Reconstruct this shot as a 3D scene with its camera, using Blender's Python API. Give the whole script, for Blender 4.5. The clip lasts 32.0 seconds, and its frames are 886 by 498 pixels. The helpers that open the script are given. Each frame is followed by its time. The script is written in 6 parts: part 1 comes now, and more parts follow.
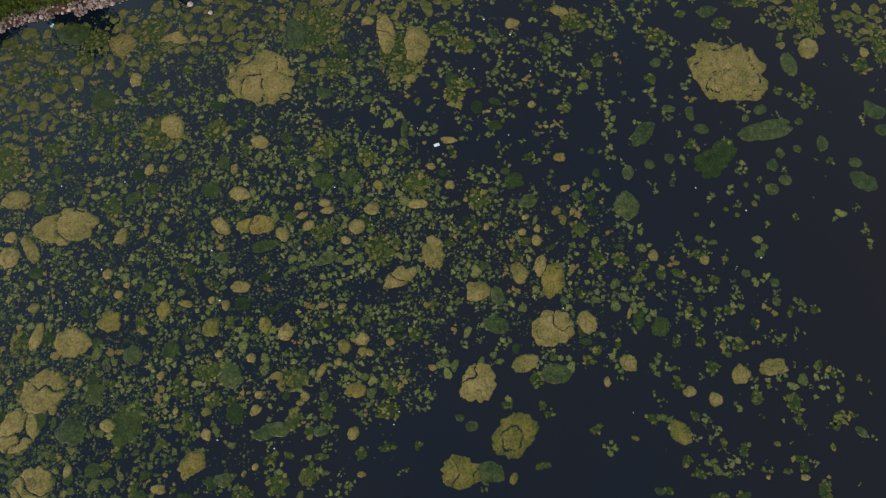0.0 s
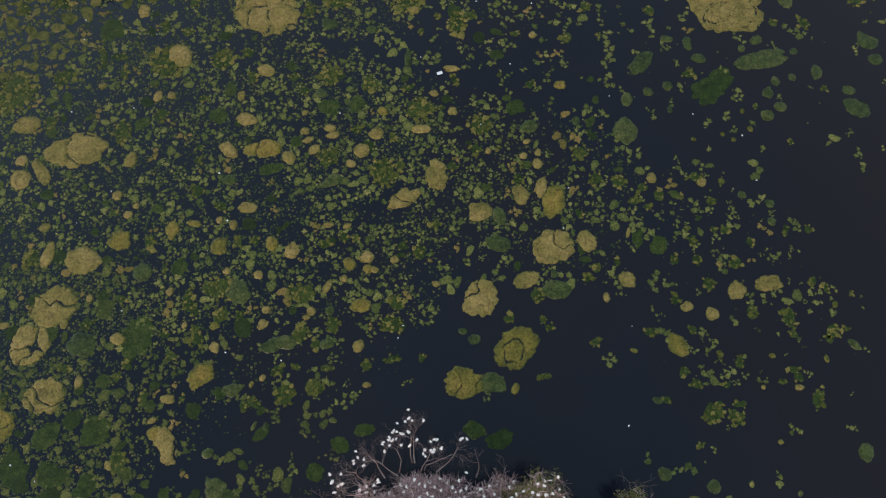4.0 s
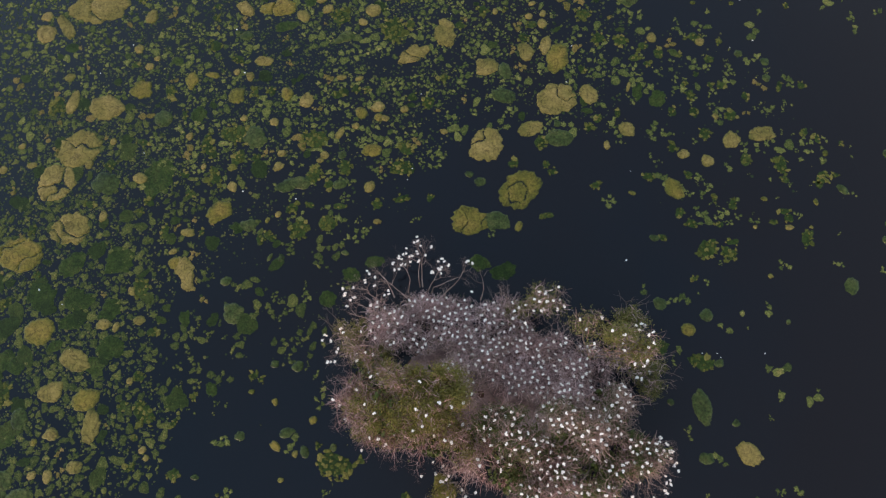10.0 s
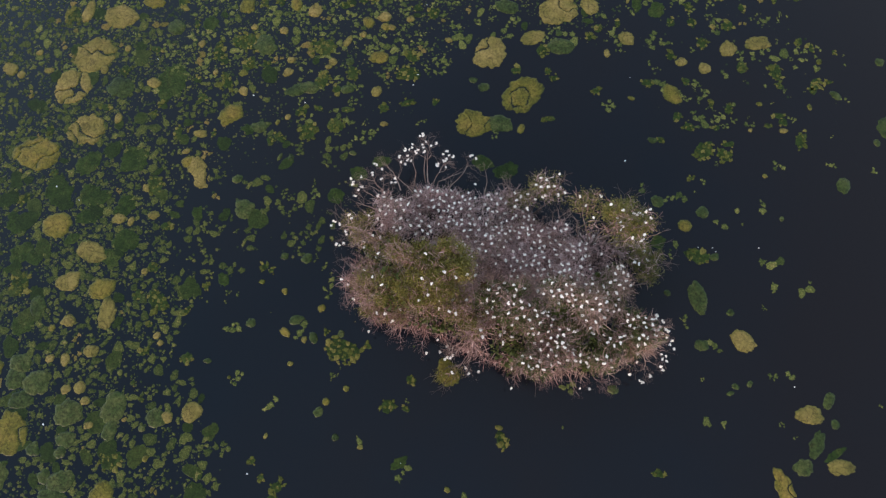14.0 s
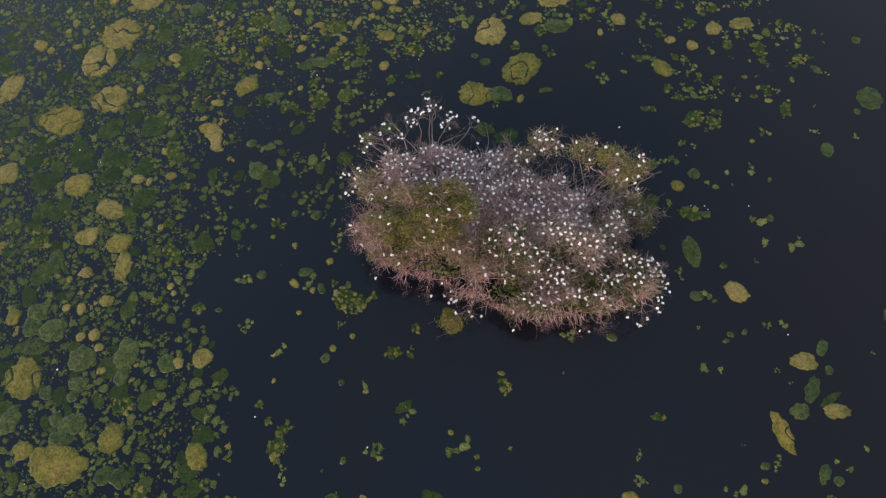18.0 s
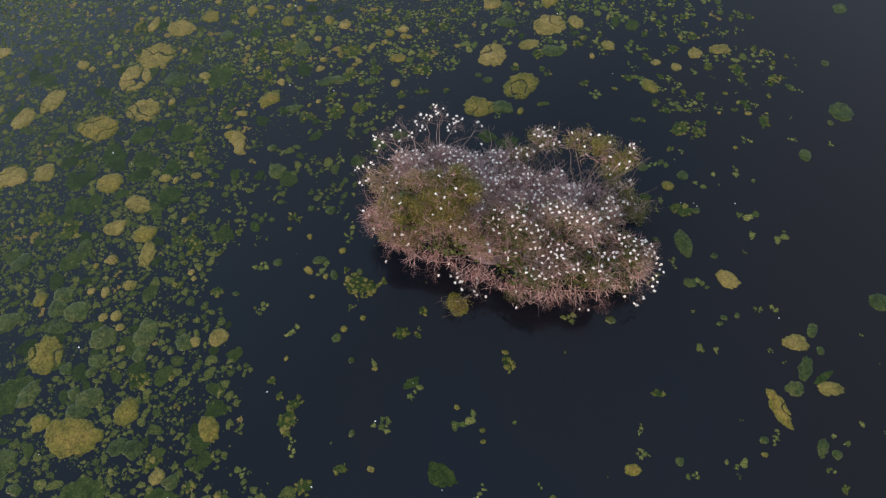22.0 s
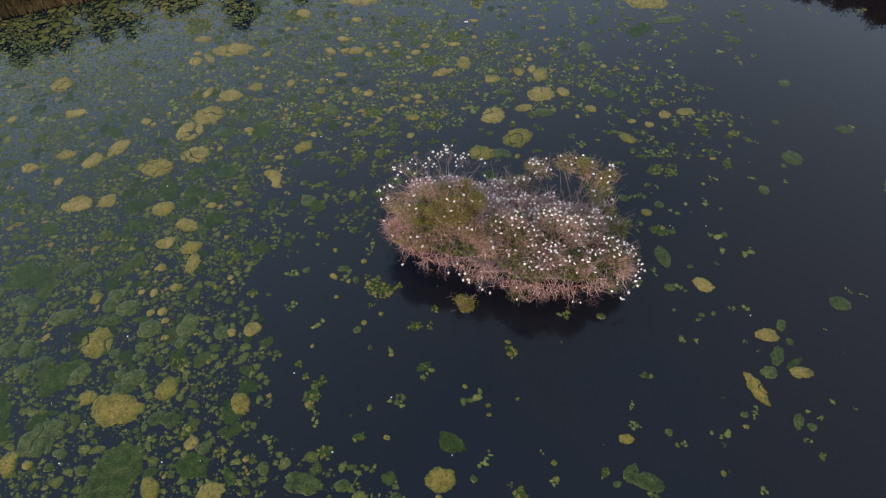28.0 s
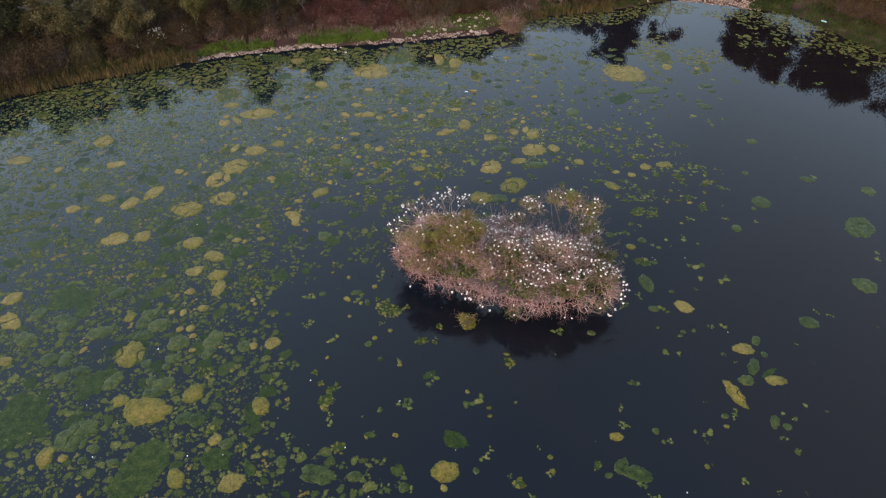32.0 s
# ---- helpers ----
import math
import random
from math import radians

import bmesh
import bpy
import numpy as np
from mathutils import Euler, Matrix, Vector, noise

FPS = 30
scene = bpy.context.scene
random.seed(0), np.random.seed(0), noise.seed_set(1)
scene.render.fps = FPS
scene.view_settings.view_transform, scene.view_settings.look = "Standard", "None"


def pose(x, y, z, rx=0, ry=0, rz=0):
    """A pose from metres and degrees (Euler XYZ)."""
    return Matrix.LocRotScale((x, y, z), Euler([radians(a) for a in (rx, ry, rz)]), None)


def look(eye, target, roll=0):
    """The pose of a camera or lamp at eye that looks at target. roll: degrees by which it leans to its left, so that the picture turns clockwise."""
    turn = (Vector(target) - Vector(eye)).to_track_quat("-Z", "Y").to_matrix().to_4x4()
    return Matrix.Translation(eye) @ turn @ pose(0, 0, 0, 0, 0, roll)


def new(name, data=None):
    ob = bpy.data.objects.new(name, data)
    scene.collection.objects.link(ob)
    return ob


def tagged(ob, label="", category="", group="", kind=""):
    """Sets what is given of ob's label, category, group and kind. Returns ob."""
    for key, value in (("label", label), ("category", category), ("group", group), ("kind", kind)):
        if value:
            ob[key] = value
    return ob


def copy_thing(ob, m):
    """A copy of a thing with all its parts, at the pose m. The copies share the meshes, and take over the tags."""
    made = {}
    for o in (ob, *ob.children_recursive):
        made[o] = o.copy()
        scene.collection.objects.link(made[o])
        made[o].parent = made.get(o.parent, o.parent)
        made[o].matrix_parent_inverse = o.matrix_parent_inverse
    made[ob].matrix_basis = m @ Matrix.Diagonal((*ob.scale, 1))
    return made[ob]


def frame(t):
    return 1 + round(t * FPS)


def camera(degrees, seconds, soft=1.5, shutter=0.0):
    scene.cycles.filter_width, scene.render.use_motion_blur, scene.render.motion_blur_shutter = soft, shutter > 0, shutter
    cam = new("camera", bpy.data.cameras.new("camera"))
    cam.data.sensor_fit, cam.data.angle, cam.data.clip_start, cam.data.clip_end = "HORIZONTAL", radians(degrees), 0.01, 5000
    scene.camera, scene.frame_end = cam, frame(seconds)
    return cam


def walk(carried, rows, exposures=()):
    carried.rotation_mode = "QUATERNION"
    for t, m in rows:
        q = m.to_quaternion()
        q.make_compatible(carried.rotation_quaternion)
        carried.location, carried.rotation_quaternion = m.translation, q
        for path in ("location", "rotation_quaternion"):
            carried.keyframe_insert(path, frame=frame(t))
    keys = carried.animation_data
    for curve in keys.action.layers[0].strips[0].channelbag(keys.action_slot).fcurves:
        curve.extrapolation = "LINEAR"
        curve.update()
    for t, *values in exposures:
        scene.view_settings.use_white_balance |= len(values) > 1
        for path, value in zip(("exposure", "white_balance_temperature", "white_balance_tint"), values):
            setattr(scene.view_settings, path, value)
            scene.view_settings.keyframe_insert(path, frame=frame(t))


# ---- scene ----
cam = camera(69.9, 32.0, 1.22)
PATH = [
    (0, (-4.281, 19.546, 62.63), (-4.302, 20.058, 60.697), -2.1),
    (1, (-4.286, 17.881, 62.523), (-4.307, 18.397, 60.59), -2.1),
    (2, (-4.404, 15.888, 62.415), (-4.423, 16.405, 60.483), -1.8),
    (3, (-4.605, 13.669, 62.213), (-4.621, 14.184, 60.28), -1.5),
    (3.5, (-4.696, 12.523, 62.076), (-4.71, 13.037, 60.144), -1.3),
    (5.5, (-4.843, 7.481, 61.562), (-4.859, 7.993, 59.629), -1.3),
    (6, (-4.842, 6.205, 61.508), (-4.859, 6.714, 59.574), -1.4),
    (7, (-4.939, 3.71, 61.343), (-4.956, 4.215, 59.408), -1.3),
    (8, (-4.939, 1.267, 61.252), (-4.96, 1.764, 59.314), -1.6),
    (9, (-5.119, -1.217, 61.166), (-5.138, -0.727, 59.227), -1.3),
    (10, (-5.216, -3.893, 61.095), (-5.234, -3.403, 59.156), -1.2),
    (11, (-5.154, -6.446, 60.996), (-5.175, -5.96, 59.056), -1.6),
    (12, (-5.188, -9.011, 60.951), (-5.211, -8.529, 59.01), -1.7),
    (13, (-5.294, -11.518, 60.808), (-5.315, -11.041, 58.865), -1.5),
    (14, (-5.407, -14.051, 60.67), (-5.427, -13.568, 58.729), -1.2),
    (14.5, (-5.411, -15.308, 60.628), (-5.431, -14.815, 58.69), -1.2),
    (16.5, (-5.445, -20.354, 60.537), (-5.468, -19.796, 58.617), -1.1),
    (17, (-5.473, -21.608, 60.511), (-5.496, -21.029, 58.597), -1.0),
    (18, (-5.556, -24.099, 60.514), (-5.58, -23.456, 58.62), -0.9),
    (19, (-5.727, -26.699, 60.424), (-5.75, -25.992, 58.553), -0.5),
    (20, (-5.8, -29.433, 60.389), (-5.825, -28.66, 58.544), -0.5),
    (21, (-5.851, -32.076, 60.312), (-5.879, -31.242, 58.494), -0.5),
    (22, (-5.914, -34.804, 60.275), (-5.945, -33.909, 58.487), -0.5),
    (23, (-6.008, -37.554, 60.318), (-6.04, -36.599, 58.561), -0.4),
    (24, (-5.961, -40.304, 60.438), (-5.998, -39.289, 58.716), -0.5),
    (25, (-6.016, -43.22, 60.505), (-6.056, -42.142, 58.821), -0.5),
    (25.5, (-6.104, -44.687, 60.533), (-6.144, -43.578, 58.869), -0.5),
    (27.5, (-6.277, -50.499, 60.655), (-6.322, -49.272, 59.077), -0.4),
    (28, (-6.343, -51.898, 60.683), (-6.388, -50.642, 59.127), -0.3),
    (29, (-6.513, -54.685, 60.77), (-6.555, -53.376, 59.259), -0.3),
    (30, (-6.615, -57.618, 60.814), (-6.657, -56.253, 59.353), -0.1),
    (31, (-6.596, -60.611, 60.87), (-6.641, -59.191, 59.462), -0.2),
    (32, (-6.53, -63.504, 60.918), (-6.58, -62.034, 59.563), -0.1),
]
walk(cam, [(t, look(eye, target, roll)) for t, eye, target, roll in PATH], [(0, 0.26), (13, 0.37), (25, 0.47), (32, 0.66)])

# ---- light ----
world = bpy.data.worlds.new("sky")
scene.world = world
world.use_nodes = True
wn = world.node_tree
sky = wn.nodes.new("ShaderNodeTexSky")
sky.sky_type = "NISHITA"
sky.sun_disc = False
sky.sun_elevation = radians(14)
sky.sun_rotation = radians(212)
sky.air_density, sky.dust_density, sky.ozone_density = 1.0, 2.0, 1.4
wn.nodes["Background"].inputs["Strength"].default_value = 0.05
wn.links.new(sky.outputs["Color"], wn.nodes["Background"].inputs["Color"])
# an even veil of high cloud over the whole sky
veil, both = wn.nodes.new("ShaderNodeBackground"), wn.nodes.new("ShaderNodeAddShader")
veil.inputs["Color"].default_value, veil.inputs["Strength"].default_value = (0.59, 0.74, 0.9, 1), 0.5
way, height, haze = (wn.nodes.new(k) for k in ("ShaderNodeTexCoord", "ShaderNodeSeparateXYZ", "ShaderNodeMapRange"))
wn.links.new(way.outputs["Generated"], height.inputs[0])
wn.links.new(height.outputs["Z"], haze.inputs["Value"])
haze.inputs["From Min"].default_value, haze.inputs["From Max"].default_value = 0.4, 0.88
haze.inputs["To Min"].default_value, haze.inputs["To Max"].default_value = 1.3, 0.7
# brighter towards the afterglow in the north-west
glow, toward = wn.nodes.new("ShaderNodeMapRange"), wn.nodes.new("ShaderNodeMath")
north_west = wn.nodes.new("ShaderNodeVectorMath")
north_west.operation, north_west.inputs[1].default_value = "DOT_PRODUCT", (-0.7, 0.7, 0.0)
wn.links.new(way.outputs["Generated"], north_west.inputs[0])
wn.links.new(north_west.outputs["Value"], glow.inputs["Value"])
glow.inputs["From Min"].default_value, glow.inputs["From Max"].default_value = 0.3, 0.9
glow.inputs["To Min"].default_value, glow.inputs["To Max"].default_value = 0.68, 1.62
toward.operation = "MULTIPLY"
wn.links.new(haze.outputs["Result"], toward.inputs[0])
wn.links.new(glow.outputs["Result"], toward.inputs[1])
wn.links.new(toward.outputs[0], veil.inputs["Strength"])
wn.links.new(wn.nodes["Background"].outputs[0], both.inputs[0])
wn.links.new(veil.outputs[0], both.inputs[1])
wn.links.new(both.outputs[0], wn.nodes["World Output"].inputs["Surface"])
sun = new("sun", bpy.data.lights.new("sun", "SUN"))
sun.data.energy, sun.data.angle, sun.data.color = 2.2, radians(45), (1.0, 0.7, 0.58)
sun.matrix_world = look((-34, -54, 16.5), (0, 0, 0))


# ---- helpers for building ----
def mesh_np(name, verts, tris, smooth=False):
    verts, tris = np.asarray(verts, np.float32).reshape(-1, 3), np.asarray(tris, np.int32).reshape(-1, 3)
    me = bpy.data.meshes.new(name)
    me.vertices.add(len(verts))
    me.vertices.foreach_set("co", verts.ravel())
    me.loops.add(tris.size)
    me.loops.foreach_set("vertex_index", tris.ravel())
    me.polygons.add(len(tris))
    me.polygons.foreach_set("loop_start", np.arange(0, tris.size, 3, dtype=np.int32))
    me.polygons.foreach_set("use_smooth", np.full(len(tris), smooth))
    me.update(calc_edges=True)
    me.validate()
    return me


def thing(name, me, mat, label, category, group="", kind=""):
    ob = new(name, me)
    if mat:
        me.materials.append(mat)
    return tagged(ob, label, category, group, kind)


def part(name, me, mat, parent, label="", kind=""):
    ob = new(name, me)
    me.materials.append(mat)
    ob.parent = parent
    return tagged(ob, label=label, kind=kind)


def sticks(p0, p1, r0, r1, sides=3):
    """Tapered sticks from p0 to p1, as vertices and triangles."""
    p0, p1 = np.atleast_2d(np.asarray(p0, float)), np.atleast_2d(np.asarray(p1, float))
    n = len(p0)
    way = p1 - p0
    way /= np.linalg.norm(way, axis=1, keepdims=True) + 1e-9
    side = np.cross(way, np.where(np.abs(way[:, 2:]) > 0.9, (1.0, 0, 0), (0, 0, 1.0)))
    side /= np.linalg.norm(side, axis=1, keepdims=True) + 1e-9
    over = np.cross(way, side)
    r0, r1 = np.broadcast_to(r0, n), np.broadcast_to(r1, n)
    a = np.arange(sides) * 2 * math.pi / sides
    ring = side[:, None] * np.cos(a)[None, :, None] + over[:, None] * np.sin(a)[None, :, None]
    v = np.concatenate([p0[:, None] + ring * r0[:, None, None], p1[:, None] + ring * r1[:, None, None]], 1)
    k = np.arange(sides)
    j = (k + 1) % sides
    f = np.concatenate([np.stack([k, j, j + sides], 1), np.stack([k, j + sides, k + sides], 1)])
    return v.reshape(-1, 3), (f[None] + (np.arange(n) * 2 * sides)[:, None, None]).reshape(-1, 3)


def leaf_cloud(p, size, rng, flat=0.35, slim=0.55):
    """Bent, pointed leaves or leaf sprays centred on p."""
    n = len(p)
    up = rng.normal(size=(n, 3)) * (1, 1, 0.8) + (0, 0, flat * 2)
    up /= np.linalg.norm(up, axis=1, keepdims=True)
    along = np.cross(up, rng.normal(size=(n, 3)))
    along /= np.linalg.norm(along, axis=1, keepdims=True) + 1e-9
    across = np.cross(up, along)
    s = (size * rng.uniform(0.55, 1.35, n))[:, None]
    droop = up * s * rng.uniform(0.0, 0.25, (n, 1))
    v = np.stack([p - along * s * 0.5 - droop, p - across * s * slim * 0.5, p + along * s * 0.5 - droop, p + across * s * slim * 0.5], 1)
    f = np.array([[0, 1, 3], [1, 2, 3]])
    return v.reshape(-1, 3), (f[None] + (np.arange(n) * 4)[:, None, None]).reshape(-1, 3)


def join(bits):
    vs, fs, k = [], [], 0
    for v, f in bits:
        vs.append(v), fs.append(f + k)
        k += len(v)
    return np.concatenate(vs), np.concatenate(fs)


def stony(radius, rng_seed, squash=0.6, rough=0.25):
    """A rounded, uneven stone."""
    bm = bmesh.new()
    bmesh.ops.create_icosphere(bm, subdivisions=2, radius=radius)
    for v in bm.verts:
        v.co *= 1 + rough * noise.noise(v.co / radius * 1.3 + Vector((rng_seed * 7.1, 3, 1)))
        v.co.z *= squash
    me = bpy.data.meshes.new("stone")
    bm.to_mesh(me)
    bm.free()
    return me


# ---- materials ----
def material(name, colours, scale=2.0, fine=20.0, rough=0.8, bump=0.3, island=0.0, coat=0.0, coat_rough=0.1, spec=0.3, reach=0.3, island_stops=None, each=0.0, crest=0.0, crest_span=(0.02, 0.105), crease=0.0, gritty=(0.7, 1.25)):
    """Two scales of noise between the colours, grain and relief; island: how much each loose piece differs."""
    m = bpy.data.materials.new(name)
    m.use_nodes = True
    t = m.node_tree
    p = t.nodes["Principled BSDF"]
    geo = t.nodes.new("ShaderNodeNewGeometry")
    big, small = t.nodes.new("ShaderNodeTexNoise"), t.nodes.new("ShaderNodeTexNoise")
    big.inputs["Scale"].default_value, big.inputs["Detail"].default_value = scale, 4
    small.inputs["Scale"].default_value, small.inputs["Detail"].default_value = fine, 3
    for n in (big, small):
        t.links.new(geo.outputs["Position"], n.inputs["Vector"])
    ramp = t.nodes.new("ShaderNodeValToRGB")
    e = ramp.color_ramp.elements
    while len(e) < len(colours):
        e.new(0.5)
    for k, c in enumerate(colours):
        e[k].position, e[k].color = 0.5 + reach * (2 * k / (len(colours) - 1) - 1), (*c, 1)
    value = big.outputs["Fac"]
    if island:
        mix = t.nodes.new("ShaderNodeMix")
        mix.inputs["Factor"].default_value = island
        t.links.new(value, mix.inputs["A"])
        spread = t.nodes.new("ShaderNodeMapRange")
        spread.inputs["To Min"].default_value, spread.inputs["To Max"].default_value = 0.5 - reach, 0.5 + reach
        t.links.new(geo.outputs["Random Per Island"], spread.inputs["Value"])
        t.links.new(spread.outputs["Result"], mix.inputs["B"])
        value = mix.outputs["Result"]
    if crest:
        # thick middles dry out, thin rims stay wet
        part_z, up = t.nodes.new("ShaderNodeSeparateXYZ"), t.nodes.new("ShaderNodeMapRange")
        t.links.new(geo.outputs["Position"], part_z.inputs[0])
        t.links.new(part_z.outputs["Z"], up.inputs["Value"])
        up.inputs["From Min"].default_value, up.inputs["From Max"].default_value = crest_span
        up.inputs["To Min"].default_value, up.inputs["To Max"].default_value = 0.5 - reach * 1.2, 0.5 + reach * 0.8
        mix = t.nodes.new("ShaderNodeMix")
        mix.inputs["Factor"].default_value = crest
        t.links.new(value, mix.inputs["A"])
        t.links.new(up.outputs["Result"], mix.inputs["B"])
        value = mix.outputs["Result"]
    if each:
        info, mix = t.nodes.new("ShaderNodeObjectInfo"), t.nodes.new("ShaderNodeMix")
        spread = t.nodes.new("ShaderNodeMapRange")
        spread.inputs["To Min"].default_value, spread.inputs["To Max"].default_value = 0.5 - reach, 0.5 + reach
        t.links.new(info.outputs["Random"], spread.inputs["Value"])
        mix.inputs["Factor"].default_value = each
        t.links.new(value, mix.inputs["A"])
        t.links.new(spread.outputs["Result"], mix.inputs["B"])
        value = mix.outputs["Result"]
    t.links.new(value, ramp.inputs["Fac"])
    grain = t.nodes.new("ShaderNodeMapRange")
    grain.inputs["From Min"].default_value, grain.inputs["From Max"].default_value = 0.25, 0.75
    grain.inputs["To Min"].default_value, grain.inputs["To Max"].default_value = gritty
    t.links.new(small.outputs["Fac"], grain.inputs["Value"])
    mul = t.nodes.new("ShaderNodeVectorMath")
    mul.operation = "MULTIPLY"
    t.links.new(ramp.outputs["Color"], mul.inputs[0])
    t.links.new(grain.outputs["Result"], mul.inputs[1])
    paint = mul.outputs["Vector"]
    if crease:
        fold, ridge, warp, line = (t.nodes.new(k) for k in ("ShaderNodeTexNoise", "ShaderNodeMath", "ShaderNodeMath", "ShaderNodeMapRange"))
        fold.inputs["Scale"].default_value, fold.inputs["Detail"].default_value, fold.inputs["Distortion"].default_value = 1.1, 3, 0.8
        t.links.new(geo.outputs["Position"], fold.inputs["Vector"])
        ridge.operation, ridge.inputs[1].default_value = "SUBTRACT", 0.5
        warp.operation = "ABSOLUTE"
        t.links.new(fold.outputs["Fac"], ridge.inputs[0])
        t.links.new(ridge.outputs[0], warp.inputs[0])
        t.links.new(warp.outputs[0], line.inputs["Value"])
        line.inputs["From Min"].default_value, line.inputs["From Max"].default_value = 0.0, 0.035
        line.inputs["To Min"].default_value, line.inputs["To Max"].default_value = 1 - crease, 1.0
        dark = t.nodes.new("ShaderNodeVectorMath")
        dark.operation = "MULTIPLY"
        t.links.new(paint, dark.inputs[0])
        t.links.new(line.outputs["Result"], dark.inputs[1])
        paint = dark.outputs["Vector"]
    t.links.new(paint, p.inputs["Base Color"])
    p.inputs["Roughness"].default_value = rough
    p.inputs["Specular IOR Level"].default_value = spec
    p.inputs["Coat Weight"].default_value, p.inputs["Coat Roughness"].default_value, p.inputs["Coat IOR"].default_value = coat, coat_rough, 1.33
    if bump:
        b = t.nodes.new("ShaderNodeBump")
        b.inputs["Strength"].default_value, b.inputs["Distance"].default_value = bump, 0.05
        t.links.new(small.outputs["Fac"], b.inputs["Height"])
        t.links.new(b.outputs["Normal"], p.inputs["Normal"])
    return m


def water_material():
    m = bpy.data.materials.new("pond_water")
    m.use_nodes = True
    t = m.node_tree
    p = t.nodes["Principled BSDF"]
    geo = t.nodes.new("ShaderNodeNewGeometry")
    murk, ripple = t.nodes.new("ShaderNodeTexNoise"), t.nodes.new("ShaderNodeTexNoise")
    murk.inputs["Scale"].default_value, murk.inputs["Detail"].default_value = 0.045, 4
    ripple.inputs["Scale"].default_value, ripple.inputs["Detail"].default_value = 1.2, 2
    for n in (murk, ripple):
        t.links.new(geo.outputs["Position"], n.inputs["Vector"])
    ramp = t.nodes.new("ShaderNodeValToRGB")
    e = ramp.color_ramp.elements
    e[0].position, e[0].color = 0.3, (0.0056, 0.0088, 0.0148, 1)
    e[1].position, e[1].color = 0.68, (0.009, 0.0083, 0.0112, 1)
    t.links.new(murk.outputs["Fac"], ramp.inputs["Fac"])
    # the base colour shifts greener across the western half
    where, westward, tint = t.nodes.new("ShaderNodeSeparateXYZ"), t.nodes.new("ShaderNodeMapRange"), t.nodes.new("ShaderNodeMix")
    t.links.new(geo.outputs["Position"], where.inputs[0])
    t.links.new(where.outputs["X"], westward.inputs["Value"])
    westward.inputs["From Min"].default_value, westward.inputs["From Max"].default_value = -5, -60
    tint.data_type = "RGBA"
    t.links.new(westward.outputs["Result"], tint.inputs[0])
    t.links.new(ramp.outputs["Color"], tint.inputs[6])
    tint.inputs[7].default_value = (0.0034, 0.0078, 0.0125, 1)
    # the base colour shifts browner towards the eastern side
    eastward, brown = t.nodes.new("ShaderNodeMapRange"), t.nodes.new("ShaderNodeMix")
    t.links.new(where.outputs["X"], eastward.inputs["Value"])
    eastward.inputs["From Min"].default_value, eastward.inputs["From Max"].default_value = 14, 46
    brown.data_type = "RGBA"
    t.links.new(eastward.outputs["Result"], brown.inputs[0])
    t.links.new(tint.outputs[2], brown.inputs[6])
    brown.inputs[7].default_value = (0.0092, 0.0062, 0.0072, 1)
    t.links.new(brown.outputs[2], p.inputs["Base Color"])
    p.inputs["Roughness"].default_value, p.inputs["IOR"].default_value = 0.03, 1.333
    b = t.nodes.new("ShaderNodeBump")
    b.inputs["Strength"].default_value, b.inputs["Distance"].default_value = 0.05, 0.02
    t.links.new(ripple.outputs["Fac"], b.inputs["Height"])
    t.links.new(b.outputs["Normal"], p.inputs["Normal"])
    return m


WATER = water_material()
EARTH = material("bank_earth", [(0.022, 0.01, 0.007), (0.062, 0.028, 0.019), (0.125, 0.075, 0.05)], 0.3, 6, 0.95, 0.6)
GRIT = (0.4, 1.5)
MATS = [
    material("tan_scum", [(0.06, 0.066, 0.012), (0.185, 0.141, 0.035), (0.285, 0.2, 0.064)], 0.6, 4.5, 0.85, 0.8, spec=0.2, coat=0.25, coat_rough=0.15, reach=0.17, each=0.2, crest=0.5, crease=0.5, gritty=(0.6, 1.35)),
    material("yellow_scum", [(0.04, 0.05, 0.008), (0.13, 0.108, 0.014), (0.27, 0.172, 0.036)], 0.8, 4.5, 0.8, 0.8, spec=0.2, coat=0.4, coat_rough=0.12, reach=0.22, each=0.2, crest=0.55, crease=0.5, gritty=(0.55, 1.4)),
    material("olive_scum", [(0.026, 0.038, 0.007), (0.088, 0.087, 0.017), (0.24, 0.18, 0.052)], 1.4, 5, 0.75, 0.8, spec=0.1, coat=0.15, coat_rough=0.15, each=0.5, crest=0.3, crest_span=(0.0, 0.06), gritty=GRIT),
    material("green_scum", [(0.0158, 0.0282, 0.007), (0.0458, 0.0616, 0.015), (0.0968, 0.0986, 0.0282)], 1.3, 5, 0.7, 0.7, spec=0.1, coat=0.45, coat_rough=0.08, reach=0.22, each=0.35, crease=0.45, gritty=GRIT),
    material("sunken_weed", [(0.01, 0.021, 0.004), (0.028, 0.046, 0.008), (0.062, 0.074, 0.016)], 1.2, 5, 0.6, 0.4, spec=0.1, coat=0.25, coat_rough=0.12, reach=0.2, each=0.3, crease=0.45, gritty=(0.45, 1.45)),
]
CRUMB_NORTH = material("scum_crumbs", [(0.0096, 0.0192, 0.0072), (0.0456, 0.0612, 0.0156), (0.144, 0.1464, 0.0384), (0.36, 0.258, 0.09)], 4.2, 9, 0.75, 0.9, island=0.45, spec=0.1, coat=0.2, coat_rough=0.2, crest=0.34, crest_span=(-0.012, 0.042), reach=0.24, gritty=(0.3, 1.65))
